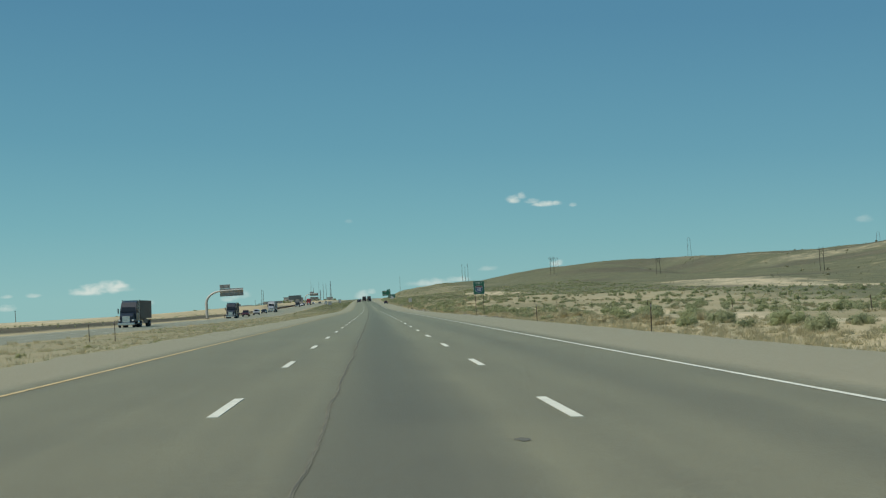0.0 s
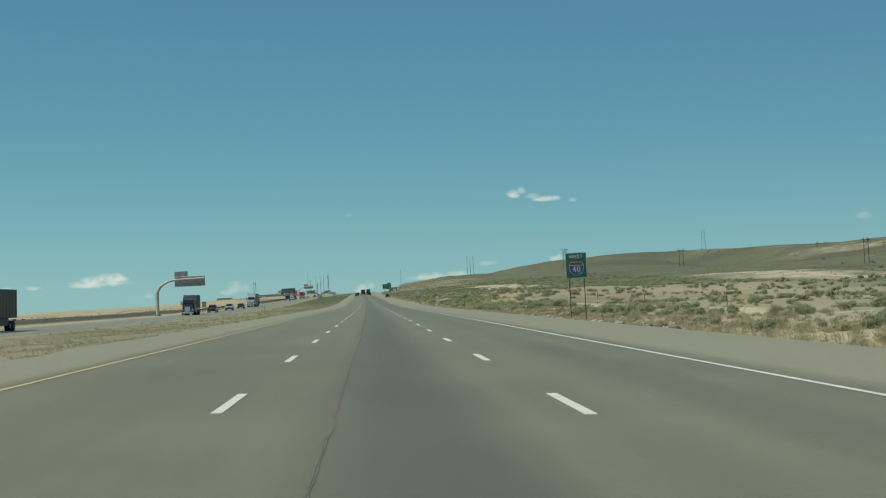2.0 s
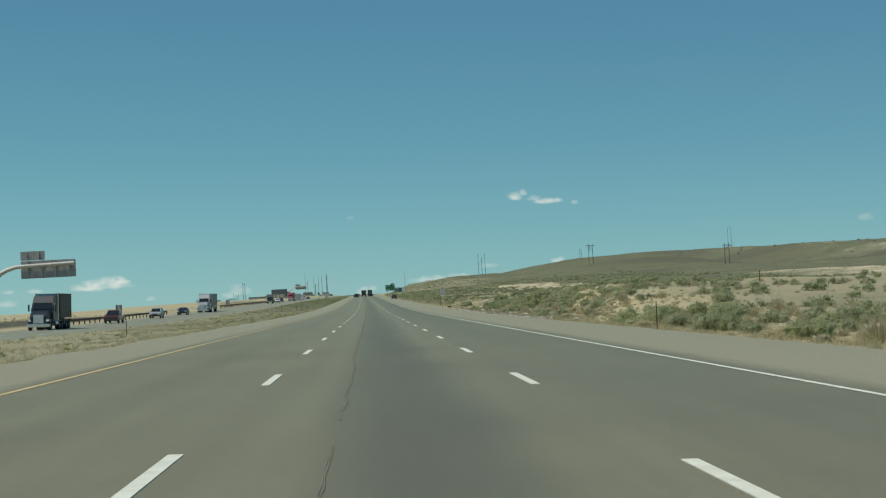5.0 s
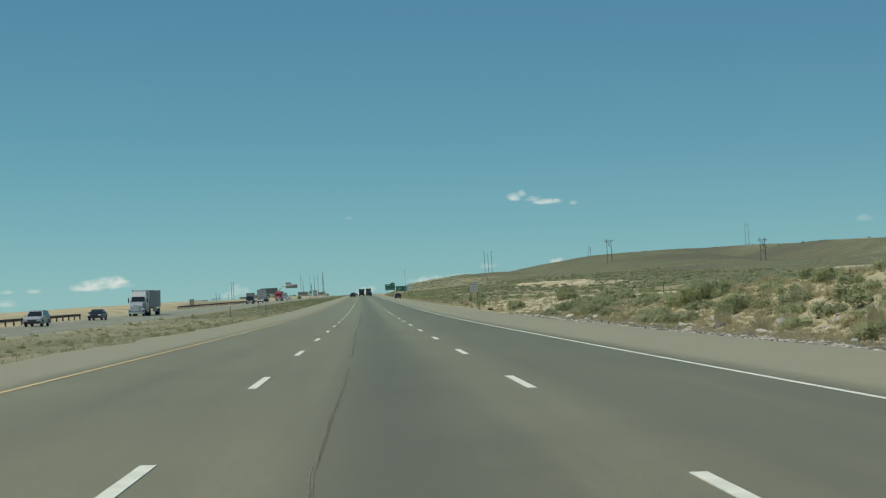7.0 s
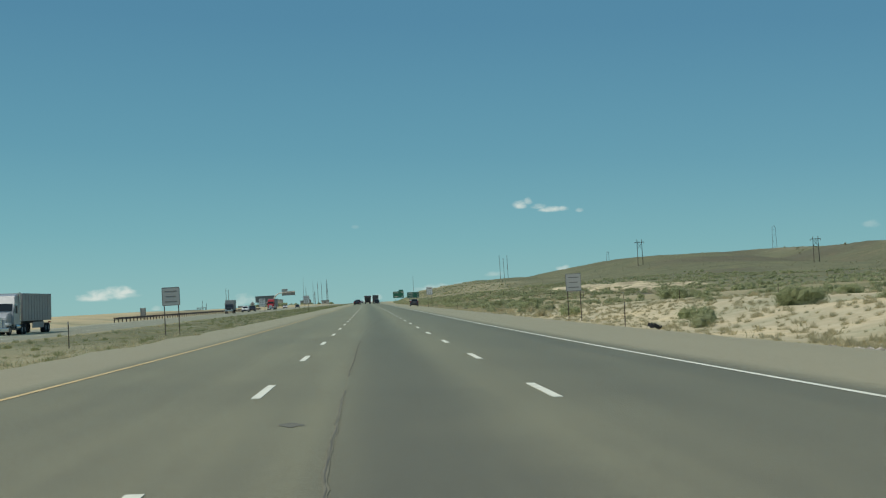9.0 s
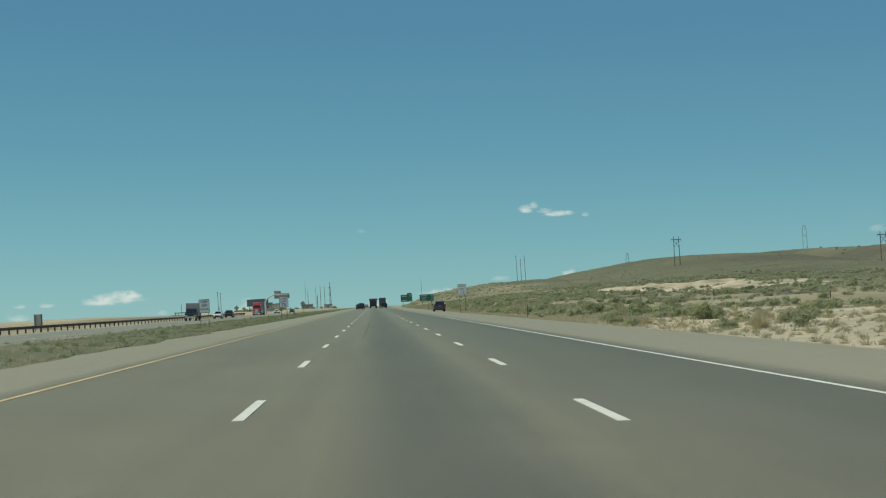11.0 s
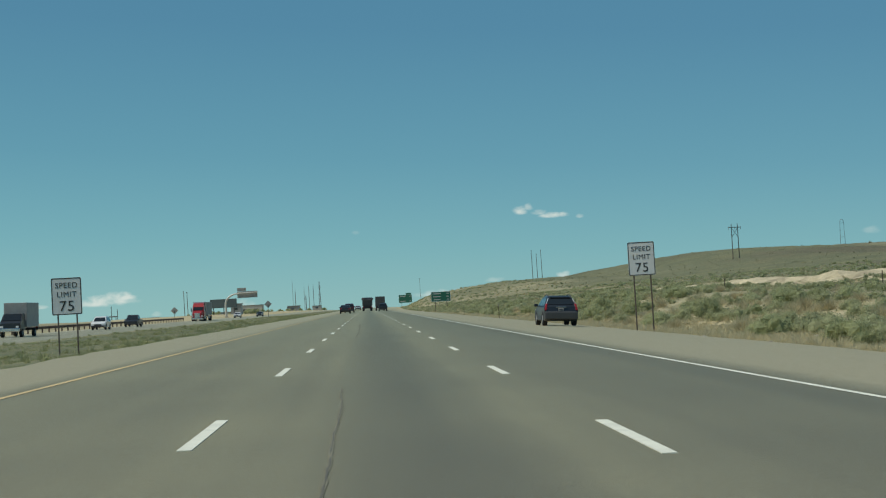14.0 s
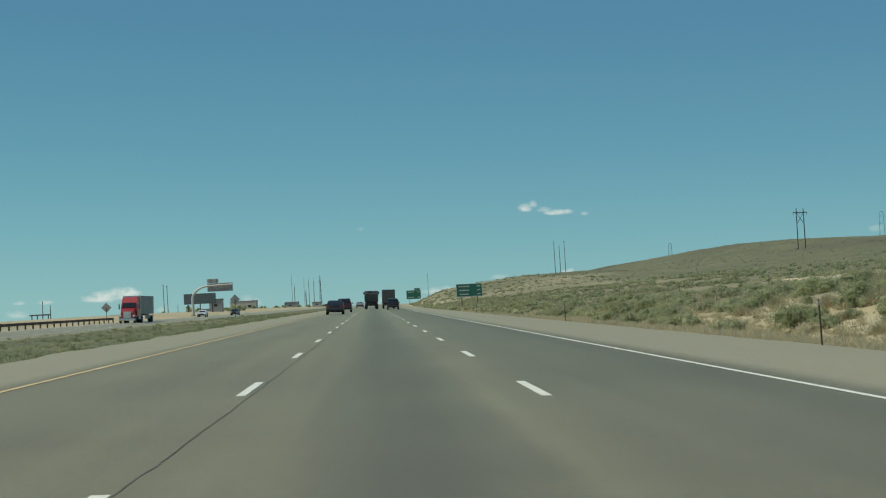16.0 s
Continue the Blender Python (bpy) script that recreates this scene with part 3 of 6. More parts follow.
def bars(lines, y, mat, parent):
    """Unreadable lines of writing as plain bars: (x, z, width, height)."""
    for x, z, w, h in lines:
        bm = bmesh.new()
        box(bm, (x, y, z), (w, 0.006, h))
        part("text_bar", bm, mat, parent)


def sign_posts(root, xs, top, mat=MAT_SIGN_POST, y=0.03, r=0.029):
    for x in xs:
        bm = bmesh.new()
        box(bm, (x, y, top / 2 - 0.3), (2 * r, 2 * r * 0.8, top + 0.6), 0.006, 1)
        part("post", bm, mat, root)


def sign_face(root, w, h, z0, mat, border, name="sign_panel", r=0.06):
    bm = bmesh.new()
    plate(bm, rounded(w, h, r, 0, z0 + h / 2), -0.014, 0.012)
    face = part(name, bm, mat, root)
    if border:
        bm = bmesh.new()
        outer, inner = rounded(w - 0.02, h - 0.02, r, 0, z0 + h / 2), rounded(w - 0.02 - 2 * border[1], h - 0.02 - 2 * border[1], r * 0.7, 0, z0 + h / 2)
        n = len(outer)
        a = [bm.verts.new((x, -0.019, z)) for x, z in outer]
        b = [bm.verts.new((x, -0.019, z)) for x, z in inner]
        for i in range(n):
            bm.faces.new((a[i], a[(i + 1) % n], b[(i + 1) % n], b[i]))
        part("border", bm, border[0], face)
    for k in (0.25, 0.75):
        bm = bmesh.new()
        box(bm, (0, 0.012, z0 + h * k), (w * 0.92, 0.03, 0.05))
        part("stiffener", bm, MAT_STEEL, root)
    return face


MAT_FADED = painted("faded_lettering", (0.20, 0.20, 0.195), 0.6)
MAT_SIGN_GREY = painted("weathered_white_sheeting", (0.46, 0.46, 0.44), 0.5, wear=0.06, scale=2)


# ---- signs along the road ----
def speed_sign(u, y, turn, label, lift=0.0):
    t = thing("speed_limit_sign", label, "road sign", "speed limit signs")
    sign_posts(t, (-0.38, 0.38), 3.85 + lift)
    f = sign_face(t, 1.22, 1.52, 2.42 + lift, MAT_SIGN_WHITE, (MAT_BLACK, 0.035))
    lettering("SPEED", 0.31, 0, 3.62 + lift, -0.018, MAT_BLACK, f)
    lettering("LIMIT", 0.31, 0, 3.25 + lift, -0.018, MAT_BLACK, f)
    lettering("75", 0.60, 0, 2.76 + lift, -0.018, MAT_BLACK, f)
    return put(t, spot(u, y, -0.02, turn))


speed_sign(10.27, 557.4, -1.5, "white speed limit sign with black lettering on two rusty posts", 0.19)
speed_sign(-10.52, 553, 2, "white speed limit sign standing in the grassy median", -0.75)

keep = thing("keep_off_median_sign", "white keep off median sign on two thin posts in the grass", "road sign")
sign_posts(keep, (-0.42, 0.42), 2.75)
f = sign_face(keep, 1.10, 1.42, 1.50, MAT_SIGN_WHITE, (MAT_BLACK, 0.035))
for k, word in enumerate(("KEEP", "OFF", "MEDIAN")):
    lettering(word, 0.31 if k < 2 else 0.225, 0, 2.66 - 0.39 * k, -0.018, MAT_BLACK, f)
put(keep, spot(-15.05, 514, 0, 2))

for u, y, w, h, z0, turn, lab in ((-10.93, 391, 1.14, 1.18, 1.88, 1, "white notice sign with faded dark lines in the median"), (11.83, 398, 1.10, 1.25, 2.10, 0, "white notice sign with faded dark lines beside the verge")):
    t = thing("notice_sign", lab, "road sign", "notice signs")
    sign_posts(t, (-0.45, 0.45), z0 + h - 0.1)
    f = sign_face(t, w, h, z0, MAT_SIGN_GREY, (MAT_FADED, 0.03))
    bars([(sx * 0.5 * w * 0.4 + dx, z0 + h * kz, ww, 0.06) for kz, row in ((0.78, ((-0.95, 0.32, 0.0), (0.75, 0.42, 0.0))), (0.5, ((0.0, 0.62, 0.0),)), (0.22, ((-0.8, 0.36, 0.0), (0.75, 0.42, 0.0)))) for sx, ww, dx in row], -0.019, MAT_FADED, f)
    put(t, spot(u, y, 0, turn))

# interstate marker
t = thing("interstate_marker_sign", "green interstate sign with a red and blue shield on two posts", "road sign")
sign_posts(t, (-0.49, 0.49), 4.0)
f = sign_face(t, 1.40, 1.68, 2.56, MAT_SIGN_GREEN, (MAT_SIGN_WHITE, 0.02), r=0.08)
lettering("WEST", 0.33, 0, 3.97, -0.018, MAT_SIGN_WHITE, f)
shield = [(0.80 * x, 3.20 + 0.80 * (z - 3.06)) for x, z in [(-0.50, 3.48), (-0.42, 3.60), (-0.22, 3.55), (0, 3.60), (0.22, 3.55), (0.42, 3.60), (0.50, 3.48), (0.58, 3.22), (0.56, 2.98), (0.44, 2.74), (0.22, 2.58), (0, 2.48), (-0.22, 2.58), (-0.44, 2.74), (-0.56, 2.98), (-0.58, 3.22)]]
bm = bmesh.new()
plate(bm, [(x * 1.05, 3.2 + (z - 3.2) * 1.05) for x, z in shield], -0.020, 0.005)
edge = part("shield_edge", bm, MAT_SIGN_WHITE, f)
bm = bmesh.new()
plate(bm, [(0.452, 3.39)] + [p for p in shield if p[1] < 3.38] + [(-0.452, 3.39)], -0.026, 0.005)
part("shield_field", bm, MAT_SIGN_BLUE, edge, "blue shield field")
bm = bmesh.new()
plate(bm, [(-0.444, 3.42)] + [p for p in shield if p[1] > 3.45] + [(0.444, 3.42)], -0.026, 0.005)
part("shield_crown", bm, MAT_SIGN_RED, edge, "faded red crown of the shield")
lettering("40", 0.52, 0, 3.13, -0.030, MAT_SIGN_WHITE, edge)
put(t, spot(11.22, 138.8, 0.16, -1.5))

# green guide signs far ahead
for u, y, w, h, z0, rows, tab in ((15.7, 810, 5.0, 2.5, 2.0, 3, False), (13.0, 1345, 9.2, 5.6, 2.8, 2, True)):
    t = thing("guide_sign", "large green guide sign with white lines on posts", "road sign", "green guide signs")
    sign_posts(t, (-w * 0.3, w * 0.3), z0 + h - 0.2, r=0.09, y=0.06)
    f = sign_face(t, w, h, z0, MAT_SIGN_GREEN, (MAT_SIGN_WHITE, 0.06), r=0.2)
    rows_at = [z0 + h * (0.8 - 0.6 * k / max(1, rows - 1)) for k in range(rows)]
    bars([(-w * 0.2, z, w * 0.42 - 0.2 * k, h * 0.085) for k, z in enumerate(rows_at)] + [(w * 0.36, z, w * 0.12, h * 0.085) for z in rows_at], -0.024, MAT_SIGN_GREY, f)
    if tab:
        bm = bmesh.new()
        plate(bm, rounded(w * 0.4, 1.2, 0.15, w * 0.25, z0 + h + 0.65), -0.014, 0.012)
        part("exit_tab", bm, MAT_SIGN_GREEN, t)
    put(t, spot(u, y, 0))


# cantilever gantries over the oncoming lanes, seen from behind
def gantry(u, y):
    t = thing("cantilever_gantry", "pale curved steel cantilever carrying signs over the oncoming lanes", "sign gantry", "cantilever gantries")
    pts = [(0, 0.0)] + [(0, 4.6)] + [(4.0 - 4.0 * math.cos(radians(a)), 4.6 + 3.3 * math.sin(radians(a))) for a in range(12, 91, 13)] + [(4.0, 7.9), (9.6, 8.05)]
    bm = bmesh.new()
    rings = []
    for i, (x, z) in enumerate(pts):
        a, b = pts[max(i - 1, 0)], pts[min(i + 1, len(pts) - 1)]
        d = Vector((b[0] - a[0], 0, b[1] - a[1])).normalized()
        nrm, r = Vector((-d.z, 0, d.x)), 0.36 - 0.16 * i / len(pts)
        rings.append([bm.verts.new(Vector((x, 0, z)) + nrm * r * math.cos(k * math.pi / 6) + Vector((0, 1, 0)) * r * math.sin(k * math.pi / 6)) for k in range(12)])
    for p, q in zip(rings, rings[1:]):
        for k in range(12):
            bm.faces.new((p[k], p[(k + 1) % 12], q[(k + 1) % 12], q[k]))
    bm.faces.new(rings[-1])
    part("mast", bm, MAT_ARCH, t, "pale painted bent tube", True)
    bm = bmesh.new()
    box(bm, (0, 0, 0.05), (1.1, 1.1, 0.5), 0.03)
    part("footing", bm, MAT_ROCK, t, "concrete footing")
    for x0, x1, z0, z1 in ((3.6, 9.7, 6.35, 8.55), (3.6, 6.3, 8.62, 9.75)):
        bm = bmesh.new()
        plate(bm, rounded(x1 - x0, z1 - z0, 0.1, (x0 + x1) / 2, (z0 + z1) / 2), 0.34, 0.03)
        p = part("sign_panel", bm, MAT_SIGN_BACK, t, "bare metal back of a sign")
        for k in range(4 if x1 > 7 else 2):
            bm = bmesh.new()
            box(bm, (x0 + (x1 - x0) * (k + 0.5) / (4 if x1 > 7 else 2), 0.27, (z0 + z1) / 2), (0.13, 0.12, z1 - z0 - 0.1))
            part("bracket", bm, MAT_STEEL, p)
    for k in (4.6, 5.8, 7.0, 8.2, 9.3):
        bm = bmesh.new()
        box(bm, (k, 0.20, 7.95), (0.09, 0.3, 0.09))
        part("clamp", bm, MAT_STEEL, t)
    put(t, spot(u, y))
    t.scale.z = SIZE * 0.9
    return t


gantry(-35.9, 305)
gantry(-36.4, 872)

# signs for the oncoming traffic, seen from behind
for u, y, z0 in ((-35.8, 375, 1.0), (-35.9, 542, 0.75)):
    t = thing("sign_back", "bare grey back of a square sign on two posts", "road sign", "signs facing away")
    sign_posts(t, (-0.4, 0.4), z0 + 1.5, MAT_POST)
    bm = bmesh.new()
    plate(bm, rounded(1.05, 1.45, 0.06, 0, z0 + 0.72), 0.06, 0.012)
    part("sign_panel", bm, MAT_SIGN_BACK, t)
    put(t, spot(u, y))
for u, y, z in ((-37.9, 786, 2.3), (-19.6, 786, 3.0)):
    t = thing("diamond_sign", "dark back of a diamond warning sign on one post", "road sign", "signs facing away")
    sign_posts(t, (0,), z, MAT_POST, 0.02, 0.045)
    bm = bmesh.new()
    plate(bm, [(0, z + 0.88), (-0.88, z), (0, z - 0.88), (0.88, z)], 0.06, 0.015)
    part("sign_panel", bm, MAT_SIGN_BACK, t)
    put(t, spot(u, y))

# delineator posts
dp = thing("delineator_post", "thin dark steel marker post leaning slightly on the verge", "post", "delineator posts")
bm = bmesh.new()
box(bm, (0, 0, 0.55), (0.045, 0.035, 1.5), 0.008, 1)
part("stake", bm, MAT_POST, dp)
bm = bmesh.new()
box(bm, (0, -0.03, 1.2), (0.055, 0.012, 0.12), 0.004, 1)
part("reflector", bm, MAT_SIGN_BACK, dp, "small grey reflector")
first = True
for u, y, lean in ((9.75, 38.9, 1.5), (9.72, 74.1, -1), (10.5, 222, 1), (9.38, 336, 1), (10.3, 373, 2), (10.63, 490.5, 1.5), (9.66, 611, -1), (10.0, 655, 1), (10.1, 720, 0), (-13.8, 65, 1), (-15.7, 67.8, -1.5), (-12.5, 372, 1), (-14.0, 250, -1)):
    m = spot(u, y) @ pose(0, 0, 0, lean, lean * 0.7, 0)
    if first:
        put(dp, m)
        first = False
    else:
        copy_thing(dp, m)

# scraps of blown tyre
for u, y, s in ((11.3, 371.8, 0.7), (11.95, 493, 0.65)):
    t = thing("blown_tyre", "shredded black truck tyre lying on the verge", "tyre", "blown tyres")
    bm = bmesh.new()
    for k in range(16):
        a0, a1 = radians(20 + k * 16), radians(20 + (k + 1) * 16)
        wob = 0.05 * math.sin(k * 1.7)
        for a, b in ((a0, a1),):
            p = [Vector((math.cos(q) * r, (math.sin(q) * r), zz + wob)) for q in (a, b) for r, zz in ((0.30, 0.05), (0.52, 0.03), (0.55, 0.26), (0.32, 0.30))]
            vs = [bm.verts.new(v) for v in p]
            for i in range(4):
                bm.faces.new((vs[i], vs[(i + 1) % 4], vs[4 + (i + 1) % 4], vs[4 + i]))
    part("tread", bm, MAT_TYRE, t, "torn tread")
    put(t, spot(u, y, 0.05) @ pose(0, 0, 0, 12, 8, 40) @ Matrix.Scale(s, 4))

# guard rail along the far edge of the oncoming roadway
def guard_rail(y0, y1):
    t = tagged(new("guard_rail"), "rust-brown steel guard rail on short posts beside the oncoming roadway", "guard rail")
    n = int((y1 - y0) / 3.2)
    prof = [(0.0, 0.78), (0.05, 0.72), (0.0, 0.66), (0.0, 0.60), (0.05, 0.54), (0.0, 0.48)]
    u = -34.4
    v, fc = [], []
    ys = np.linspace(y0, y1, n + 1)
    for y in ys:
        for dx, z in prof:
            v.append((float(road_x(y)) + u + dx, y, float(road_z(y) + bank(u)) - 1.3 + z * SIZE * 1.12))
    for j in range(n):
        for i in range(len(prof) - 1):
            a = j * len(prof) + i
            fc.append((a, a + 1, a + 1 + len(prof), a + len(prof)))
    mesh_object("rail", v, fc, MAT_GUARD, t)
    bm = bmesh.new()
    box(bm, (-0.1, 0, 0.2), (0.15, 0.12, 1.1), 0.01, 1)
    me = bpy.data.meshes.new("post")
    bm.to_mesh(me)
    bm.free()
    me.materials.append(MAT_GUARD)
    for y in ys[::1]:
        ob = new("post", me)
        ob.parent = t
        ob.matrix_world = pose(float(road_x(y)) + u, y, float(road_z(y) + bank(u)) - 1.3)
    return t


MAT_GUARD = painted("weathered_rail_steel", (0.105, 0.075, 0.058), 0.75, 0.3, 0.15)
guard_rail(330, 415)
guard_rail(508, 772)


# ---- power lines and masts ----
def pole_h(u, y, h, w=4.2, lean=0.0, arch=False, ground_drop=0.5):
    t = thing("power_pole_frame", "dark timber two-legged power pole frame with a crossarm" if not arch else "grey steel looped transmission frame on the hill", "power pole", "hill power poles")
    mat = MAT_LATTICE if arch else MAT_TIMBER
    for s in (-1, 1):
        bm = bmesh.new()
        rod(bm, (s * w / 2, 0, -2), (s * w / 2 * (0.92 if not arch else 0.7), 0, h), 0.22, 0.15, 8)
        part("pole", bm, mat, t)
    bm = bmesh.new()
    if arch:
        for a in range(0, 180, 20):
            rod(bm, (w * 0.35 * math.cos(radians(a)), 0, h + w * 0.5 * math.sin(radians(a))), (w * 0.35 * math.cos(radians(a + 20)), 0, h + w * 0.5 * math.sin(radians(a + 20))), 0.2, None, 6)
        for z in np.linspace(h * 0.3, h, 4):
            rod(bm, (-w * 0.42, 0, z - 1.5), (w * 0.42, 0, z), 0.1, None, 5)
    else:
        box(bm, (0, 0, h * 0.90), (w * 1.75, 0.3, 0.30))
    part("crossarm", bm, mat, t)
    if not arch:
        bm = bmesh.new()
        rod(bm, (-w / 2, 0, h * 0.90), (w / 2, 0, h * 0.62), 0.1, None, 5)
        rod(bm, (w / 2, 0, h * 0.90), (-w / 2, 0, h * 0.62), 0.1, None, 5)
        part("brace", bm, mat, t)
        for s in (-0.9, 0, 0.9):
            bm = bmesh.new()
            rod(bm, (s * w, 0, h * 0.92), (s * w, 0, h * 0.84), 0.14, 0.08, 6)
            part("insulator", bm, MAT_SIGN_BACK, t)
    return put(t, spot(u, y, -ground_drop, 20))


pole_h(138.2, 1038, 16.3, 3.5)
pole_h(194.5, 925, 14.2, 3.5)
pole_h(254, 770, 16.5, 3.5)
pole_h(357, 1620, 28.0, 6.0, arch=True)
pole_h(208, 1680, 14.5, 4.2, arch=True)
pole_h(560, 1560, 27.0, 7.5, arch=True)


def poles(u, y, heights, gap, name, label):
    t = thing(name, label, "power pole", "tall poles")
    for k, h in enumerate(heights):
        bm = bmesh.new()
        rod(bm, (k * gap, k * 1.5, -3), (k * gap - 0.2, k * 1.5, h), 0.2, 0.13, 8)
        p = part("pole", bm, MAT_TIMBER, t)
        bm = bmesh.new()
        box(bm, (k * gap - 0.2, k * 1.5, h - 0.5), (0.5, 0.16, 0.4))
        part("cap", bm, MAT_TIMBER, p)
    return put(t, spot(u, y))


poles(83.5, 1280, (19.5, 17.0, 19.5), 3.2, "pole_group", "three dark timber poles standing together on the slope")
poles(16.5, 1800, (31.0,), 3, "utility_pole", "single dark timber pole beside the cutting")
poles(-85, 1145, (16.0, 15.5), 1.5, "pole_pair", "two dark timber poles beyond the oncoming roadway")
poles(-108, 1320, (9.5,), 3, "utility_pole", "short dark timber pole beyond the oncoming roadway")
poles(-150, 610, (7.0,), 3, "utility_pole", "single timber pole standing in the sandy field")


def mast(u, y, h, w, lattice):
    t = thing("radio_mast", "thin grey radio mast on the far rise" if not lattice else "grey lattice tower on the far rise", "mast", "masts on the far rise")
    bm = bmesh.new()
    if lattice:
        n = 9
        for sx, sy in ((-1, -1), (1, -1), (1, 1), (-1, 1)):
            rod(bm, (sx * w, sy * w, -4), (sx * w * 0.15, sy * w * 0.15, h), 0.16, 0.1, 5)
        for k in range(n):
            a, b = 1 - 0.85 * k / n, 1 - 0.85 * (k + 1) / n
            for s in (-1, 1):
                rod(bm, (-s * w * a, -w * a, h * k / n), (s * w * b, -w * b, h * (k + 1) / n), 0.1, None, 4)
                rod(bm, (-s * w * a, w * a, h * k / n), (s * w * b, w * b, h * (k + 1) / n), 0.1, None, 4)
    else:
        rod(bm, (0, 0, -4), (0, 0, h), w, w * 0.6, 8)
        rod(bm, (0, 0, h), (0, 0, h * 1.12), w * 0.3, 0.05, 6)
    part("shaft", bm, MAT_LATTICE, t)
    bm = bmesh.new()
    for k in (0.55, 0.8):
        box(bm, (0, 0, h * k), (w * 2.0 + 0.2, w * 1.6 + 0.2, 0.35))
    part("antenna_platform", bm, MAT_LATTICE, t)
    return put(t, spot(u, y))


for u, y, h, w, lat in ((-81, 1640, 31, 0.2, False), (-75, 1600, 21, 0.36, False), (-73, 1650, 26, 0.2, False), (-69, 1620, 16, 0.55, False), (-61, 1560, 22, 0.3, False), (-58.5, 1570, 22, 0.3, False), (-51.5, 1540, 25, 1.0, True)):
    mast(u, y, h, w, lat)

# ---- vehicles, standing still ----
def wheel(root, x, y, r, w, rim=True, rim_mat=None):
    bm = bmesh.new()
    prof = [(-w / 2, r * 0.62), (-w / 2, r * 0.94), (-w * 0.36, r), (w * 0.36, r), (w / 2, r * 0.94), (w / 2, r * 0.62)]
    seg = 20
    rings = [[bm.verts.new((x + px, y + pr * math.cos(2 * math.pi * k / seg), r + pr * math.sin(2 * math.pi * k / seg))) for px, pr in prof] for k in range(seg)]
    for k in range(seg):
        p, q = rings[k], rings[(k + 1) % seg]
        for i in range(len(prof) - 1):
            bm.faces.new((p[i], p[i + 1], q[i + 1], q[i]))
    wl = part("wheel", bm, MAT_TYRE, root, "black tyre", True)
    bm = bmesh.new()
    s = 1 if x > 0 else -1
    rod(bm, (x - s * w * 0.3, y, r), (x + s * w * 0.36, y, r), r * 0.62, r * 0.60, 20)
    for k in range(5):
        a = 2 * math.pi * k / 5
        rod(bm, (x + s * w * 0.40, y, r), (x + s * w * 0.40, y + r * 0.55 * math.cos(a), r + r * 0.55 * math.sin(a)), r * 0.10, r * 0.07, 6)
    part("rim", bm, rim_mat or MAT_RIM, wl, "alloy rim")
    return wl


def quad_panel(name, corners, mat, parent, t=0.012, label=""):
    """A thin four-cornered panel."""
    bm = bmesh.new()
    c = [Vector(p) for p in corners]
    n = (c[1] - c[0]).cross(c[3] - c[0]).normalized() * t
    a = [bm.verts.new(p) for p in c]
    b = [bm.verts.new(p + n) for p in c]
    bm.faces.new(a)
    bm.faces.new(b[::-1])
    for i in range(4):
        bm.faces.new((a[(i + 1) % 4], a[i], b[i], b[(i + 1) % 4]))
    return part(name, bm, mat, parent, label)


SHAPES = {  # length, width, height, belt, lower outline, roof outline (y from the rear, z)
    "crossover": (4.35, 1.67, 1.50, 0.95, [(0.14, 0.30), (0.03, 0.40), (0.0, 0.60), (0.10, 0.68), (0.13, 0.95), (2.95, 0.95), (3.35, 0.92), (4.00, 0.80), (4.27, 0.64), (4.33, 0.46), (4.30, 0.34), (4.2, 0.24), (0.3, 0.24)],
                  [(0.13, 0.95), (0.24, 1.08), (0.50, 1.36), (0.72, 1.455), (1.15, 1.49), (1.6, 1.50), (2.15, 1.465), (2.45, 1.39), (3.10, 0.95)]),
    "suv": (4.7, 1.88, 1.78, 1.08, [(0.05, 0.42), (0.0, 0.7), (0.05, 1.08), (3.2, 1.08), (4.4, 1.02), (4.66, 0.85), (4.68, 0.4), (0.3, 0.34)],
            [(0.06, 1.08), (0.25, 1.68), (0.6, 1.76), (2.2, 1.78), (2.75, 1.70), (3.45, 1.08)]),
    "sedan": (4.75, 1.80, 1.46, 0.95, [(0.05, 0.34), (0.0, 0.7), (0.08, 0.98), (0.9, 1.0), (3.2, 0.95), (4.5, 0.78), (4.73, 0.6), (4.72, 0.32), (0.3, 0.26)],
              [(0.75, 0.97), (1.45, 1.40), (1.9, 1.46), (2.5, 1.44), (3.5, 0.95)]),
    "pickup": (5.6, 1.95, 1.85, 1.10, [(0.0, 0.5), (0.0, 1.08), (2.0, 1.10), (4.0, 1.10), (5.35, 1.02), (5.58, 0.85), (5.58, 0.45), (0.3, 0.42)],
               [(1.95, 1.10), (2.05, 1.74), (2.4, 1.84), (3.2, 1.83), (4.1, 1.10)]),
}


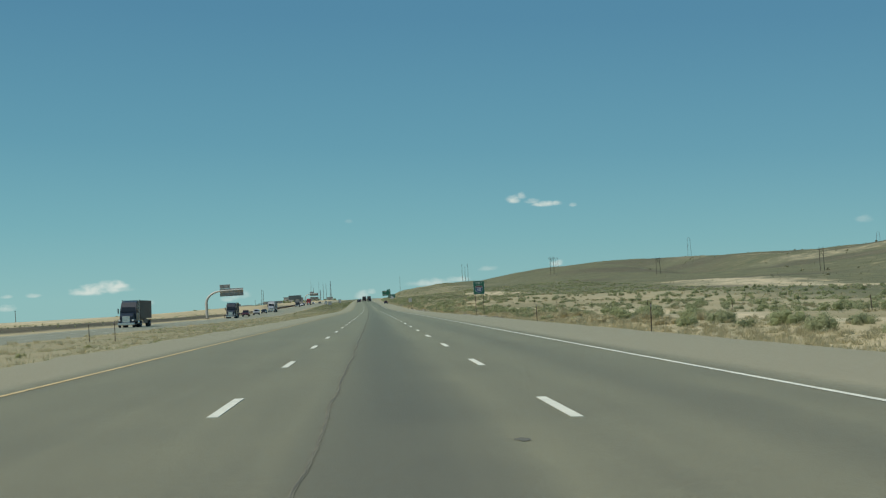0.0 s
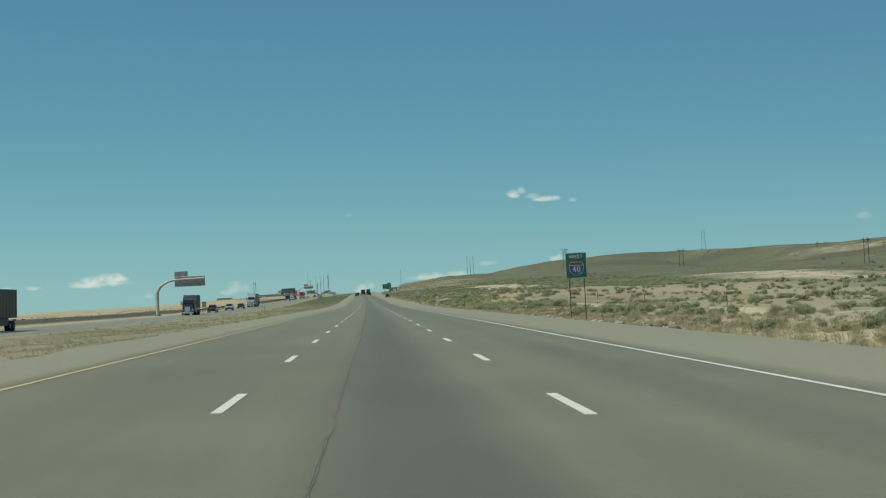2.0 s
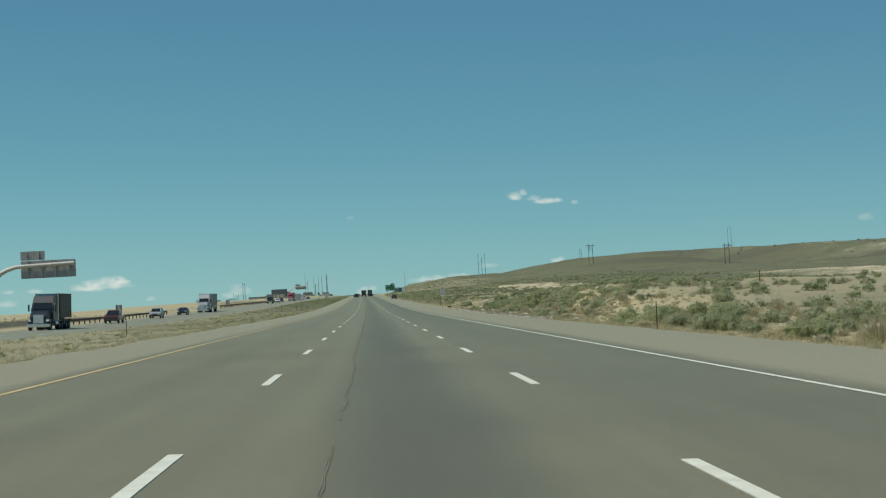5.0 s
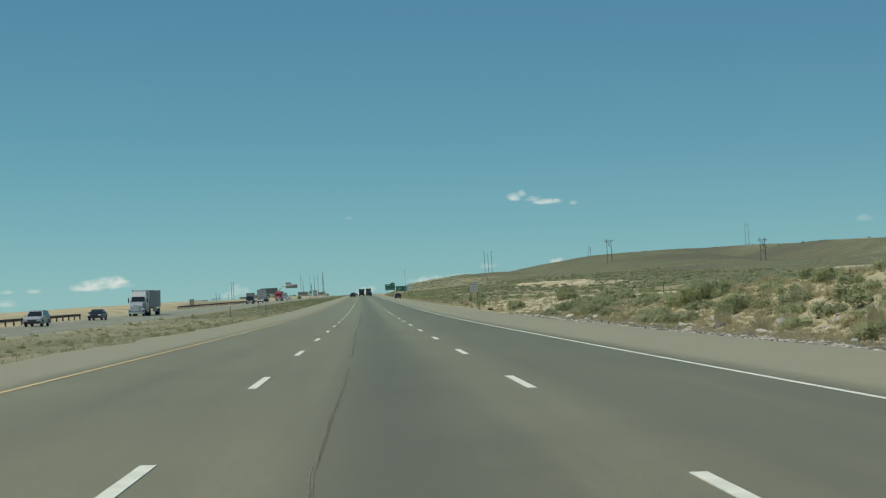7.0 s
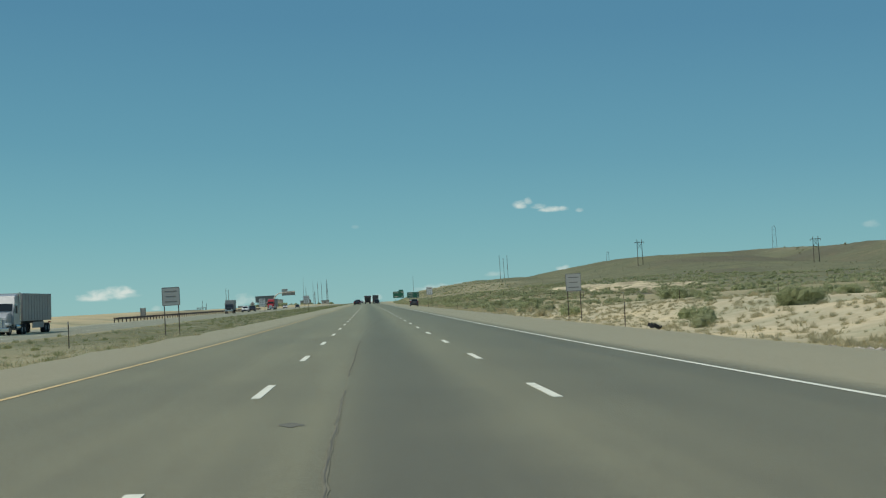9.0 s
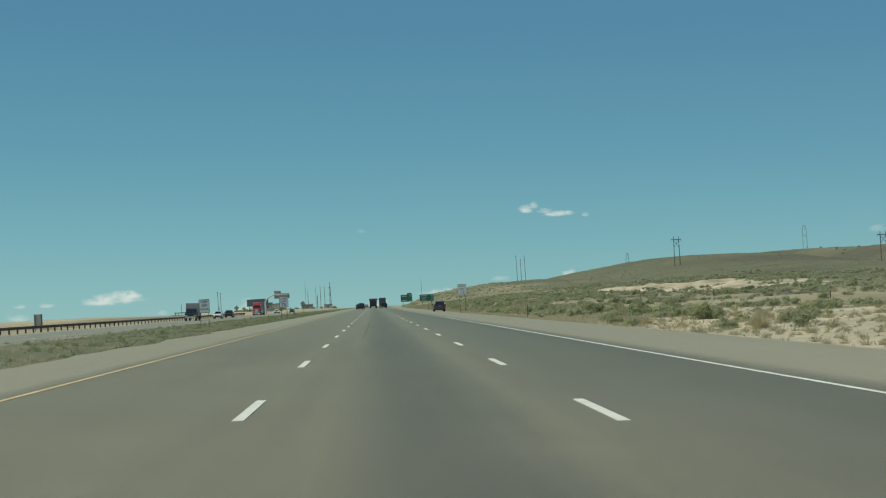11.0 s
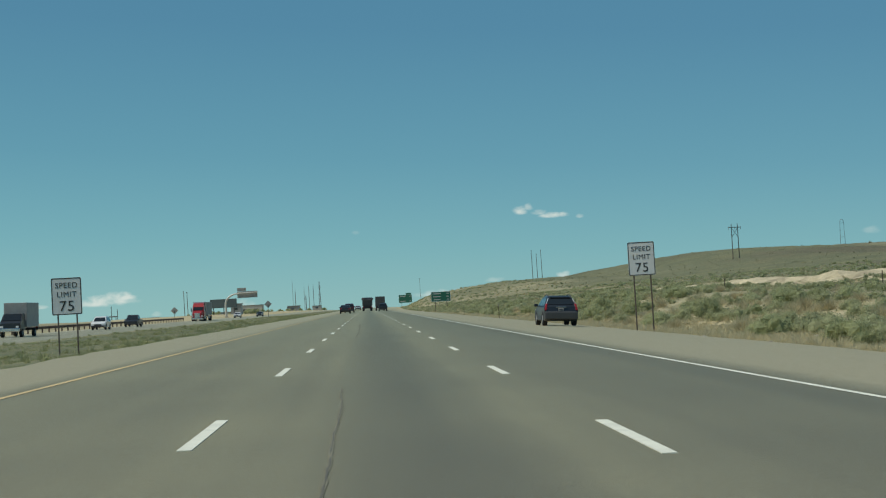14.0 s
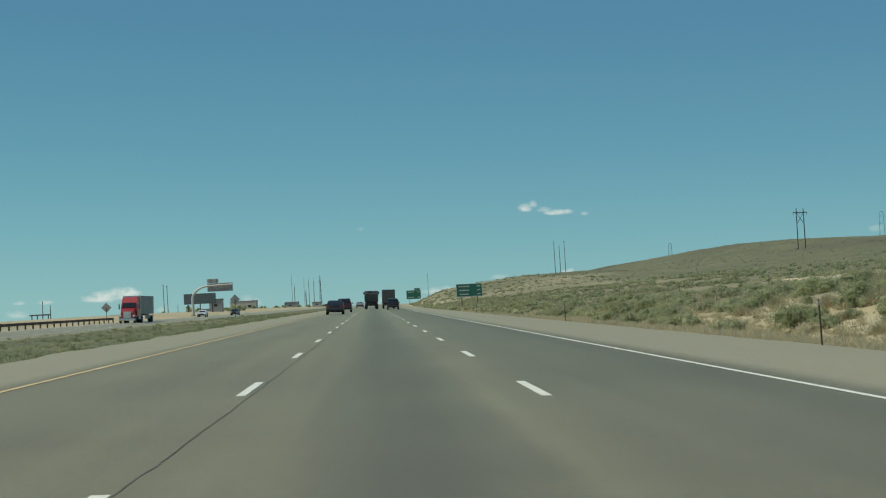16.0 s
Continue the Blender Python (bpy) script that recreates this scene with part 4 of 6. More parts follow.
def car(kind, paint, label, rails=False, cladding=None, name=None, plate_on=True):
    ln, wd, ht, belt, low, top = SHAPES[kind]
    t = thing(name or {"crossover": "crossover_car", "suv": "suv", "sedan": "sedan_car", "pickup": "pickup_truck"}[kind], label, "pickup truck" if kind == "pickup" else "car")
    half = wd / 2

    def keep(z):
        return 1.0 - 0.055 * max(0.0, 0.6 - z) - ((0.31 if kind == "crossover" else 0.24) * (z - belt) / (ht - belt) if z > belt else 0.0)
    bm = bmesh.new()
    slab(bm, low, -half, half, keep)
    es = [e for e in bm.edges if abs(e.verts[0].co.x - e.verts[1].co.x) < 0.2]
    bmesh.ops.bevel(bm, geom=es, offset=0.07, segments=2, affect="EDGES", profile=0.6)
    body = part("body", bm, paint, t, "", True)
    bm = bmesh.new()
    slab(bm, top, -half * 0.985, half * 0.985, keep)
    es = [e for e in bm.edges if abs(e.verts[0].co.x - e.verts[1].co.x) < 0.1 and max(v.co.z for v in e.verts) > belt + 0.1]
    bmesh.ops.bevel(bm, geom=es, offset=0.05, segments=2, affect="EDGES", profile=0.6)
    part("roof", bm, paint, t, "", True)

    def on_side(s, y, z, k=0.008):
        return (s * (half * 0.985 * keep(z) + k), y, z)
    # glass
    zb, zt = belt + 0.05, ht - 0.15
    n = len(top)

    def edge_y(z, front):
        seq = top[::-1] if front else top
        for (y0, z0), (y1, z1) in zip(seq, seq[1:]):
            if z0 <= z <= z1:
                return y0 + (y1 - y0) * (z - z0) / max(1e-6, z1 - z0)
        return seq[0][0]
    for s in (-1, 1):
        r0, r1, f0, f1 = edge_y(zb, False) + 0.16, edge_y(zt, False) + 0.12, edge_y(zb, True) - 0.16, edge_y(zt, True) - 0.10
        cuts = 2 if f0 - r0 < 2.2 else 3
        for k in range(cuts):
            a, b = k / cuts, (k + 1) / cuts
            g = 0.03
            c = [on_side(s, r0 + (f0 - r0) * a + g, zb), on_side(s, r0 + (f0 - r0) * b - g, zb), on_side(s, r1 + (f1 - r1) * b - g, zt), on_side(s, r1 + (f1 - r1) * a + g, zt)]
            quad_panel("side_window", c if s > 0 else c[::-1], MAT_GLASS, t)
    for front, nm in ((False, "rear_window"), (True, "windscreen")):
        z0, z1 = zb + (0.06 if not front else 0), ht - (0.12 if kind == "crossover" else 0.14)
        y0, y1 = edge_y(z0, front), edge_y(z1, front)
        o = 0.012 if front else -0.012
        x0, x1 = half * keep(z0) * (0.80 if kind == "crossover" and not front else 0.86), half * keep(z1) * 0.84
        c = [(-x0, y0 + o, z0), (x0, y0 + o, z0), (x1, y1 + o, z1), (-x1, y1 + o, z1)]
        quad_panel(nm, c[::-1] if front else c, MAT_GLASS, t)
    # bumpers, lamps, plate, mirrors
    clad = cladding or MAT_TRIM
    bm = bmesh.new()
    if kind == "crossover":
        box(bm, (0, 0.06, 0.51), (wd * 0.985, 0.30, 0.40), 0.09, 3)
    else:
        box(bm, (0, 0.04, 0.55), (wd * 0.98, 0.22, 0.26), 0.06)
    part("rear_bumper", bm, clad, t)
    bm = bmesh.new()
    box(bm, (0, ln - 0.08, 0.48), (wd * 0.96, 0.20, 0.26), 0.06)
    part("front_bumper", bm, clad, t)
    if cladding:
        for s in (-1, 1):
            bm = bmesh.new()
            box(bm, (s * half * 0.985, ln / 2, 0.40), (0.06, ln * 0.42, 0.22), 0.02)
            part("sill", bm, cladding, t, "grey plastic cladding")
    for s in (-1, 1):
        bm = bmesh.new()
        if kind == "sedan":
            box(bm, (s * half * 0.78, 0.06, 0.82), (0.34, 0.08, 0.15), 0.02)
        elif kind == "crossover":
            box(bm, (s * half * 0.925, 0.165, belt - 0.02), (0.115, 0.17, 0.34), 0.035)
            for v in bm.verts:
                v.co.y += max(0.0, v.co.z - belt) * 0.55
                v.co.x -= s * max(0.0, v.co.z - belt) * 0.42
        else:
            box(bm, (s * half * 0.945, 0.13, belt - 0.03), (0.075, 0.12, 0.30), 0.03)
        part("tail_light", bm, MAT_TAIL, t, "red tail lamp")
        if kind == "crossover":
            bm = bmesh.new()
            box(bm, (s * half * 0.86, 0.34, belt + 0.28), (0.030, 0.05, 0.28), 0.012)
            for v in bm.verts:
                v.co.y += (v.co.z - belt - 0.28) * 0.80
                v.co.x -= s * (v.co.z - belt - 0.14) * 0.44
            part("pillar_lamp", bm, MAT_LAMP, t, "clear upper lamp strip")
        bm = bmesh.new()
        box(bm, (s * half * 0.76, ln - 0.13, 0.74), (0.34, 0.14, 0.16), 0.03)
        part("head_light", bm, MAT_LAMP, t, "clear head lamp")
        bm = bmesh.new()
        box(bm, (s * (half + 0.10), edge_y(zb, True) - 0.30, belt + 0.07), (0.20, 0.12, 0.14), 0.03)
        part("mirror", bm, paint, t)
        if rails:
            bm = bmesh.new()
            pts = [(0.62, ht - 0.09), (0.74, ht + 0.015), (1.5, ht + 0.045), (2.15, ht + 0.01), (2.3, ht - 0.08)]
            for (ya, za), (yb, zb2) in zip(pts, pts[1:]):
                rod(bm, (s * half * 0.66, ya, za), (s * half * 0.66, yb, zb2), 0.020, None, 6)
            part("roof_rail", bm, MAT_TRIM, t)
    bm = bmesh.new()
    box(bm, (0, ln - 0.03, 0.68), (wd * 0.5, 0.05, 0.16), 0.02)
    part("grille", bm, MAT_TRIM, t)
    if plate_on:
        bm = bmesh.new()
        box(bm, (0, 0.085 if kind != "crossover" else 0.10, 0.80), (0.27, 0.03, 0.13), 0.01, 1)
        pl = part("licence_plate", bm, MAT_SIGN_BACK, t, "pale plate with a plain bar")
        bm = bmesh.new()
        box(bm, (0, 0.070 if kind != "crossover" else 0.083, 0.80), (0.18, 0.006, 0.045))
        part("plate_bar", bm, MAT_TRIM, pl)
    if kind == "crossover":
        bm = bmesh.new()
        box(bm, (0, 0.105, 0.925), (0.52, 0.04, 0.035), 0.01, 1)
        part("hatch_handle", bm, MAT_CHROME, t, "chrome handle strip")
        bm = bmesh.new()
        rod(bm, (0, 0.55, ht - 0.01), (0, 0.50, ht + 0.22), 0.012, 0.008, 6)
        part("aerial", bm, MAT_TRIM, t)
        bm = bmesh.new()
        box(bm, (0, 0.60, ht - 0.055), (wd * 0.60, 0.26, 0.035), 0.012)
        for v in bm.verts:
            v.co.z += (v.co.y - 0.60) * 0.30
        part("spoiler", bm, paint, t)
    r = 0.34 if kind in ("sedan", "crossover") else 0.38
    for y in (ln * 0.185, ln * 0.80):
        for s in (-1, 1):
            wheel(t, s * (half - 0.10), y, r, 0.22)
            bm = bmesh.new()
            for k in range(9):
                a0, a1 = radians(-8 + k * 196 / 9), radians(-8 + (k + 1) * 196 / 9)
                ri, ro = r * 1.06, r * 1.26
                p = [(s * (half - 0.012 + dx), y + math.cos(a) * q, r + math.sin(a) * q) for a in (a0, a1) for q, dx in ((ri, 0), (ro, 0), (ro, 0.02), (ri, 0.02))]
                vs = [bm.verts.new(v) for v in p]
                for i in range(4):
                    bm.faces.new((vs[i], vs[(i + 1) % 4], vs[4 + (i + 1) % 4], vs[4 + i]))
            part("wheel_arch", bm, clad, t)
    return t


def semi(paint, box_mat, label, conventional=True, trailer_len=13.5, has_trailer=True):
    """A tractor with its trailer, nose at +y, built forward from y = 0 at the trailer's rear."""
    t = thing("semi_truck", label, "truck")
    L = trailer_len if has_trailer else 0.0
    if has_trailer:
        bm = bmesh.new()
        box(bm, (0, L / 2, 2.65), (2.55, L, 2.75), 0.04)
        tr = part("trailer_box", bm, box_mat, t, "ribbed box trailer")
        for k in range(int(L / 1.2)):
            for s in (-1, 1):
                bm = bmesh.new()
                box(bm, (s * 1.285, 0.6 + k * 1.2, 2.65), (0.03, 0.06, 2.6))
                part("rib", bm, box_mat, tr)
        bm = bmesh.new()
        box(bm, (0, L / 2, 1.15), (1.0, L * 0.94, 0.25), 0.02)
        part("trailer_frame", bm, MAT_TRIM, t)
        for s in (-1, 1):
            bm = bmesh.new()
            box(bm, (s * 1.15, L * 0.45, 0.85), (0.05, L * 0.4, 0.6))
            part("side_skirt", bm, box_mat, t)
            bm = bmesh.new()
            box(bm, (s * 1.05, -0.02, 1.05), (0.3, 0.05, 0.14))
            part("tail_light", bm, MAT_TAIL, t)
        for y in (1.3, 2.6):
            for s in (-1, 1):
                wheel(t, s * 1.02, y, 0.5, 0.52, rim_mat=MAT_STEEL)
    c0 = L + 0.7
    bm = bmesh.new()
    slab(bm, [(c0, 1.0), (c0, 3.55), (c0 + 0.5, 3.95), (c0 + 1.7, 3.75), (c0 + 2.2, 3.05), (c0 + 2.75, 2.25), (c0 + 2.75, 1.0)], -1.22, 1.22, lambda z: 1 - 0.05 * max(0, z - 2))
    bmesh.ops.bevel(bm, geom=[e for e in bm.edges], offset=0.06, segments=2, affect="EDGES")
    part("cab", bm, paint, t, "", True)
    bm = bmesh.new()
    slab(bm, [(c0 + 2.6, 0.75), (c0 + 2.6, 2.2), (c0 + 4.1, 1.95), (c0 + 4.5, 1.6), (c0 + 4.55, 0.75)], -0.95, 0.95)
    bmesh.ops.bevel(bm, geom=[e for e in bm.edges], offset=0.07, segments=2, affect="EDGES")
    part("hood", bm, paint, t, "", True)
    bm = bmesh.new()
    box(bm, (0, c0 + 4.55, 1.25), (1.1, 0.06, 0.95), 0.03)
    part("grille", bm, MAT_CHROME, t, "chrome grille")
    bm = bmesh.new()
    box(bm, (0, c0 + 4.6, 0.55), (2.4, 0.2, 0.4), 0.06)
    part("bumper", bm, MAT_CHROME, t, "bright bumper")
    quad_panel("windscreen", [(1.02, c0 + 2.74, 2.32), (-1.02, c0 + 2.74, 2.32), (-0.98, c0 + 2.26, 3.0), (0.98, c0 + 2.26, 3.0)], MAT_GLASS, t, 0.03)
    for s in (-1, 1):
        c = [(s * 1.222, c0 + 1.5, 2.2), (s * 1.222, c0 + 2.5, 2.2), (s * 1.17, c0 + 2.15, 2.95), (s * 1.17, c0 + 1.5, 2.95)]
        quad_panel("side_window", c if s > 0 else c[::-1], MAT_GLASS, t, 0.02)
        bm = bmesh.new()
        box(bm, (s * 0.98, c0 + 4.05, 1.05), (0.5, 0.95, 0.35), 0.1)
        part("fender", bm, paint, t, "", True)
        bm = bmesh.new()
        box(bm, (s * 0.98, c0 + 4.52, 1.08), (0.32, 0.08, 0.22), 0.03)
        part("head_light", bm, MAT_LAMP, t)
        bm = bmesh.new()
        rod(bm, (s * 1.2, c0 + 0.35, 1.0), (s * 1.2, c0 + 0.35, 4.1), 0.09, None, 10)
        part("exhaust_stack", bm, MAT_CHROME, t)
        bm = bmesh.new()
        box(bm, (s * 1.45, c0 + 2.7, 2.45), (0.18, 0.1, 0.75), 0.03)
        part("mirror", bm, MAT_TRIM, t)
        bm = bmesh.new()
        rod(bm, (s * 1.1, c0 + 0.9, 0.75), (s * 1.1, c0 + 2.3, 0.75), 0.3, None, 14)
        part("fuel_tank", bm, MAT_CHROME, t)
        for y in (L - 0.9, L + 0.35, c0 + 3.95):
            wheel(t, s * 1.02, y, 0.5, 0.5 if y < c0 + 3 else 0.3, rim_mat=MAT_STEEL)
    bm = bmesh.new()
    box(bm, (0, L + 1.2, 0.95), (0.9, 4.6, 0.25), 0.02)
    part("chassis", bm, MAT_TRIM, t)
    return t


def tipper(label):
    """A dump truck seen from behind."""
    t = thing("dump_truck", label, "truck")
    bm = bmesh.new()
    slab(bm, [(0.0, 1.25), (-0.15, 2.9), (5.0, 3.1), (5.3, 3.4), (5.3, 1.25)], -1.25, 1.25)
    bmesh.ops.bevel(bm, geom=[e for e in bm.edges], offset=0.05, segments=1, affect="EDGES")
    bed = part("dump_bed", bm, MAT_TRUCK_GREY, t, "dull grey steel dump bed")
    for k in range(5):
        bm = bmesh.new()
        box(bm, (-1.0 + 0.5 * k, -0.12, 2.05), (0.10, 0.10, 1.5), 0.01, 1)
        part("rib", bm, MAT_TRUCK_GREY, bed)
    bm = bmesh.new()
    for k in range(7):
        bmesh.ops.create_icosphere(bm, subdivisions=2, radius=0.7, matrix=Matrix.Translation((-0.8 + 0.27 * k, 0.9 + 0.55 * k, 2.95)) @ Matrix.Diagonal((1, 1, 0.55, 1)))
    for v in bm.verts:
        v.co += noise.noise_vector(v.co * 1.6) * 0.12
    part("load", bm, MAT_TRIM, t, "dark heaped load")
    bm = bmesh.new()
    box(bm, (0, 6.4, 2.1), (2.3, 1.7, 2.0), 0.12)
    part("cab", bm, MAT_TRUCK_GREY, t, "", True)
    bm = bmesh.new()
    box(bm, (0, 3.2, 0.95), (0.9, 7.2, 0.3), 0.02)
    part("chassis", bm, MAT_TRIM, t)
    bm = bmesh.new()
    box(bm, (0, 0.0, 0.85), (2.3, 0.12, 0.5), 0.02)
    part("tailboard", bm, MAT_TRIM, t)
    for s in (-1, 1):
        bm = bmesh.new()
        box(bm, (s * 0.95, -0.08, 0.95), (0.3, 0.06, 0.16), 0.01)
        part("tail_light", bm, MAT_TAIL, t)
        bm = bmesh.new()
        box(bm, (s * 0.95, 0.55, 0.55), (0.6, 0.03, 0.7))
        part("mud_flap", bm, MAT_TRIM, t)
        for y in (1.2, 2.5, 6.6):
            wheel(t, s * 0.98, y, 0.52, 0.5 if y < 5 else 0.3, rim_mat=MAT_STEEL)
    return t


def box_truck(paint, body_mat, label):
    t = thing("box_truck", label, "truck")
    bm = bmesh.new()
    box(bm, (0, 2.6, 2.25), (2.35, 5.2, 2.5), 0.05)
    bx = part("cargo_box", bm, body_mat, t)
    quad_panel("rear_door", [(-1.05, -0.004, 1.1), (1.05, -0.004, 1.1), (1.05, -0.004, 3.35), (-1.05, -0.004, 3.35)], MAT_TRUCK_GREY, bx, 0.02)
    bm = bmesh.new()
    slab(bm, [(5.3, 0.7), (5.3, 2.4), (6.2, 2.4), (6.9, 1.6), (7.7, 1.4), (7.75, 0.7)], -1.05, 1.05, lambda z: 1 - 0.08 * max(0, z - 1.5))
    bmesh.ops.bevel(bm, geom=[e for e in bm.edges], offset=0.06, segments=2, affect="EDGES")
    part("cab", bm, paint, t, "", True)
    quad_panel("windscreen", [(0.9, 6.86, 1.68), (-0.9, 6.86, 1.68), (-0.84, 6.28, 2.36), (0.84, 6.28, 2.36)], MAT_GLASS, t, 0.03)
    bm = bmesh.new()
    box(bm, (0, 7.7, 0.75), (2.05, 0.2, 0.35), 0.05)
    part("bumper", bm, MAT_CHROME, t)
    bm = bmesh.new()
    box(bm, (0, 0.0, 0.75), (2.2, 0.12, 0.25), 0.02)
    part("rear_bumper", bm, MAT_TRIM, t)
    for s in (-1, 1):
        bm = bmesh.new()
        box(bm, (s * 0.78, 7.72, 1.05), (0.3, 0.1, 0.2), 0.03)
        part("head_light", bm, MAT_LAMP, t)
        bm = bmesh.new()
        box(bm, (s * 0.95, -0.04, 0.95), (0.2, 0.06, 0.2), 0.01)
        part("tail_light", bm, MAT_TAIL, t)
        for y in (1.3, 6.7):
            wheel(t, s * 0.95, y, 0.44, 0.3, rim_mat=MAT_STEEL)
    return t


MAT_NAVY = painted("dark_navy_car_paint", (0.016, 0.018, 0.022), 0.35, 0.0, 0.05, coat=0.35)
MAT_CLAD = painted("grey_plastic_cladding", (0.048, 0.050, 0.052), 0.5, wear=0.06)
MAT_CARBLACK = painted("black_car_paint", (0.014, 0.015, 0.016), 0.4, 0.0, 0.05, coat=0.3)
MAT_MAROON = painted("maroon_car_paint", (0.085, 0.012, 0.014), 0.3, 0.2, 0.05, coat=0.6)
MAT_SILVER = painted("silver_car_paint", (0.40, 0.41, 0.41), 0.4, 0.25, 0.05, coat=0.3)
MAT_CARWHITE = painted("white_car_paint", (0.72, 0.72, 0.70), 0.3, 0.0, 0.04, coat=0.5)
MAT_REDCAB = painted("red_truck_paint", (0.36, 0.022, 0.020), 0.35, 0.1, 0.05, coat=0.4)
MAT_BLUECAB = painted("dark_blue_truck_paint", (0.014, 0.020, 0.030), 0.4, 0.0, 0.05, coat=0.25)
MAT_GREYBOX = painted("grey_trailer_sheet", (0.30, 0.30, 0.29), 0.5, 0.1, 0.08)
MAT_DARKBOX = painted("dark_trailer_sheet", (0.055, 0.050, 0.048), 0.5, 0.1, 0.1)
MAT_TRUCK_GREY = painted("dull_grey_truck_steel", (0.085, 0.085, 0.082), 0.6, 0.3, 0.15)

# parked on the right shoulder
put(car("crossover", MAT_NAVY, "dark navy crossover parked on the shoulder with grey cladding", True, MAT_CLAD, "parked_crossover_car"), on_road(7.73, 562.3, 0.0, 0))

# traffic ahead
put(car("sedan", MAT_CARBLACK, "black sedan in the fast lane with red tail lamps"), on_road(-3.3, 703))
put(car("suv", MAT_MAROON, "dark maroon SUV in the fast lane"), on_road(-3.1, 735))
put(car("sedan", MAT_SILVER, "silver sedan far ahead in the fast lane"), on_road(-2.8, 880))
put(tipper("loaded grey dump truck ahead in the middle lane"), on_road(-0.15, 800))
put(box_truck(MAT_TRUCK_GREY, MAT_DARKBOX, "dark box truck ahead in the slow lane"), on_road(2.5, 800))
put(car("suv", MAT_CARBLACK, "black SUV following a box truck in the slow lane"), on_road(2.75, 772))

# oncoming traffic
put(semi(MAT_BLUECAB, MAT_DARKBOX, "dark semi truck with a brown-grey box trailer", trailer_len=11), on_road(-30.4, 180, -1.2, 180))
put(semi(MAT_BLUECAB, MAT_DARKBOX, "dark blue semi truck with a short dark trailer", trailer_len=6), on_road(-30.4, 310, -1.2, 180))
put(car("pickup", MAT_MAROON, "maroon pickup truck on the oncoming roadway", plate_on=False), on_road(-30.2, 341, -1.2, 180))
put(car("suv", MAT_SILVER, "silver SUV on the oncoming roadway", plate_on=False), on_road(-30.2, 375, -1.2, 180))
put(semi(MAT_SILVER, MAT_GREYBOX, "silver semi truck pulling a grey box trailer", trailer_len=12.5), on_road(-29.8, 443, -1.2, 180))
put(car("sedan", MAT_CARBLACK, "black sedan on the oncoming roadway", plate_on=False), on_road(-30.2, 405, -1.2, 180))
put(box_truck(MAT_CARBLACK, MAT_GREYBOX, "box truck with a grey cargo body and black cab"), on_road(-30.4, 632, -1.2, 180))
put(car("suv", MAT_CARWHITE, "white SUV on the oncoming roadway", plate_on=False), on_road(-30.2, 668, -1.2, 180))
put(car("pickup", MAT_CARBLACK, "black pickup truck on the oncoming roadway", plate_on=False), on_road(-30.4, 692, -1.2, 180))
put(semi(MAT_REDCAB, MAT_GREYBOX, "red semi truck pulling a pale grey box trailer", trailer_len=12), on_road(-30.2, 772, -1.2, 180))
put(car("sedan", MAT_CARWHITE, "white sedan on the oncoming roadway", plate_on=False), on_road(-30.2, 838, -1.2, 180))
put(car("sedan", MAT_CARBLACK, "dark sedan on the oncoming roadway", plate_on=False), on_road(-27.2, 866, -1.2, 180))

# ---- far left: billboard, sheds, kiosk ----
MAT_BOARD = painted("dark_billboard_back", (0.10, 0.125, 0.13), 0.6, wear=0.1, scale=1)
MAT_SHED = painted("pale_render_wall", (0.42, 0.40, 0.36), 0.8, wear=0.08, scale=1)
MAT_ROOF = painted("grey_roof_sheet", (0.16, 0.15, 0.145), 0.6, wear=0.1, scale=1)
t = thing("billboard", "dark wide billboard on steel legs beyond the oncoming roadway", "billboard")
bm = bmesh.new()
box(bm, (5.2, 0, 4.2), (10.4, 0.4, 3.4), 0.05)
bd = part("board", bm, MAT_BOARD, t)
bm = bmesh.new()
plate(bm, rounded(9.9, 2.9, 0.05, 5.2, 4.2), -0.225, 0.02)
part("poster", bm, MAT_BOARD, bd, "dark blue-grey poster")
for x in (1.2, 5.2, 9.2):
    bm = bmesh.new()
    rod(bm, (x, 0.4, -2), (x, 0.4, 5.6), 0.16, None, 8)
    part("leg", bm, MAT_POST, t)
put(t, spot(-52.5, 976, 0))


def shed(u, y, w, d, h, mat, label, flat=True):
    t = thing("roadside_building", label, "building", "far buildings")
    bm = bmesh.new()
    box(bm, (0, d / 2, h / 2 - 1), (w, d, h + 2))
    part("wall", bm, mat, t)
    bm = bmesh.new()
    if flat:
        box(bm, (0, d / 2, h + 0.15), (w + 0.5, d + 0.5, 0.35), 0.03)
    else:
        slab(bm, [(-0.4, h), (d / 2, h + w * 0.18), (d + 0.4, h)], -w / 2 - 0.4, w / 2 + 0.4)
    part("roof", bm, MAT_ROOF, t)
    n = max(1, int(w / 6))
    for k in range(n):
        bm = bmesh.new()
        box(bm, (-w / 2 + w * (k + 0.5) / n, -0.01, h * 0.55), (w / n * 0.3, 0.06, h * 0.24), 0.01, 1)
        wi = part("window", bm, MAT_ROOF, t)
        bm = bmesh.new()
        box(bm, (-w / 2 + w * (k + 0.5) / n, -0.05, h * 0.55), (w / n * 0.25, 0.02, h * 0.18))
        part("pane", bm, MAT_GLASS, wi)
    return put(t, spot(u, y))


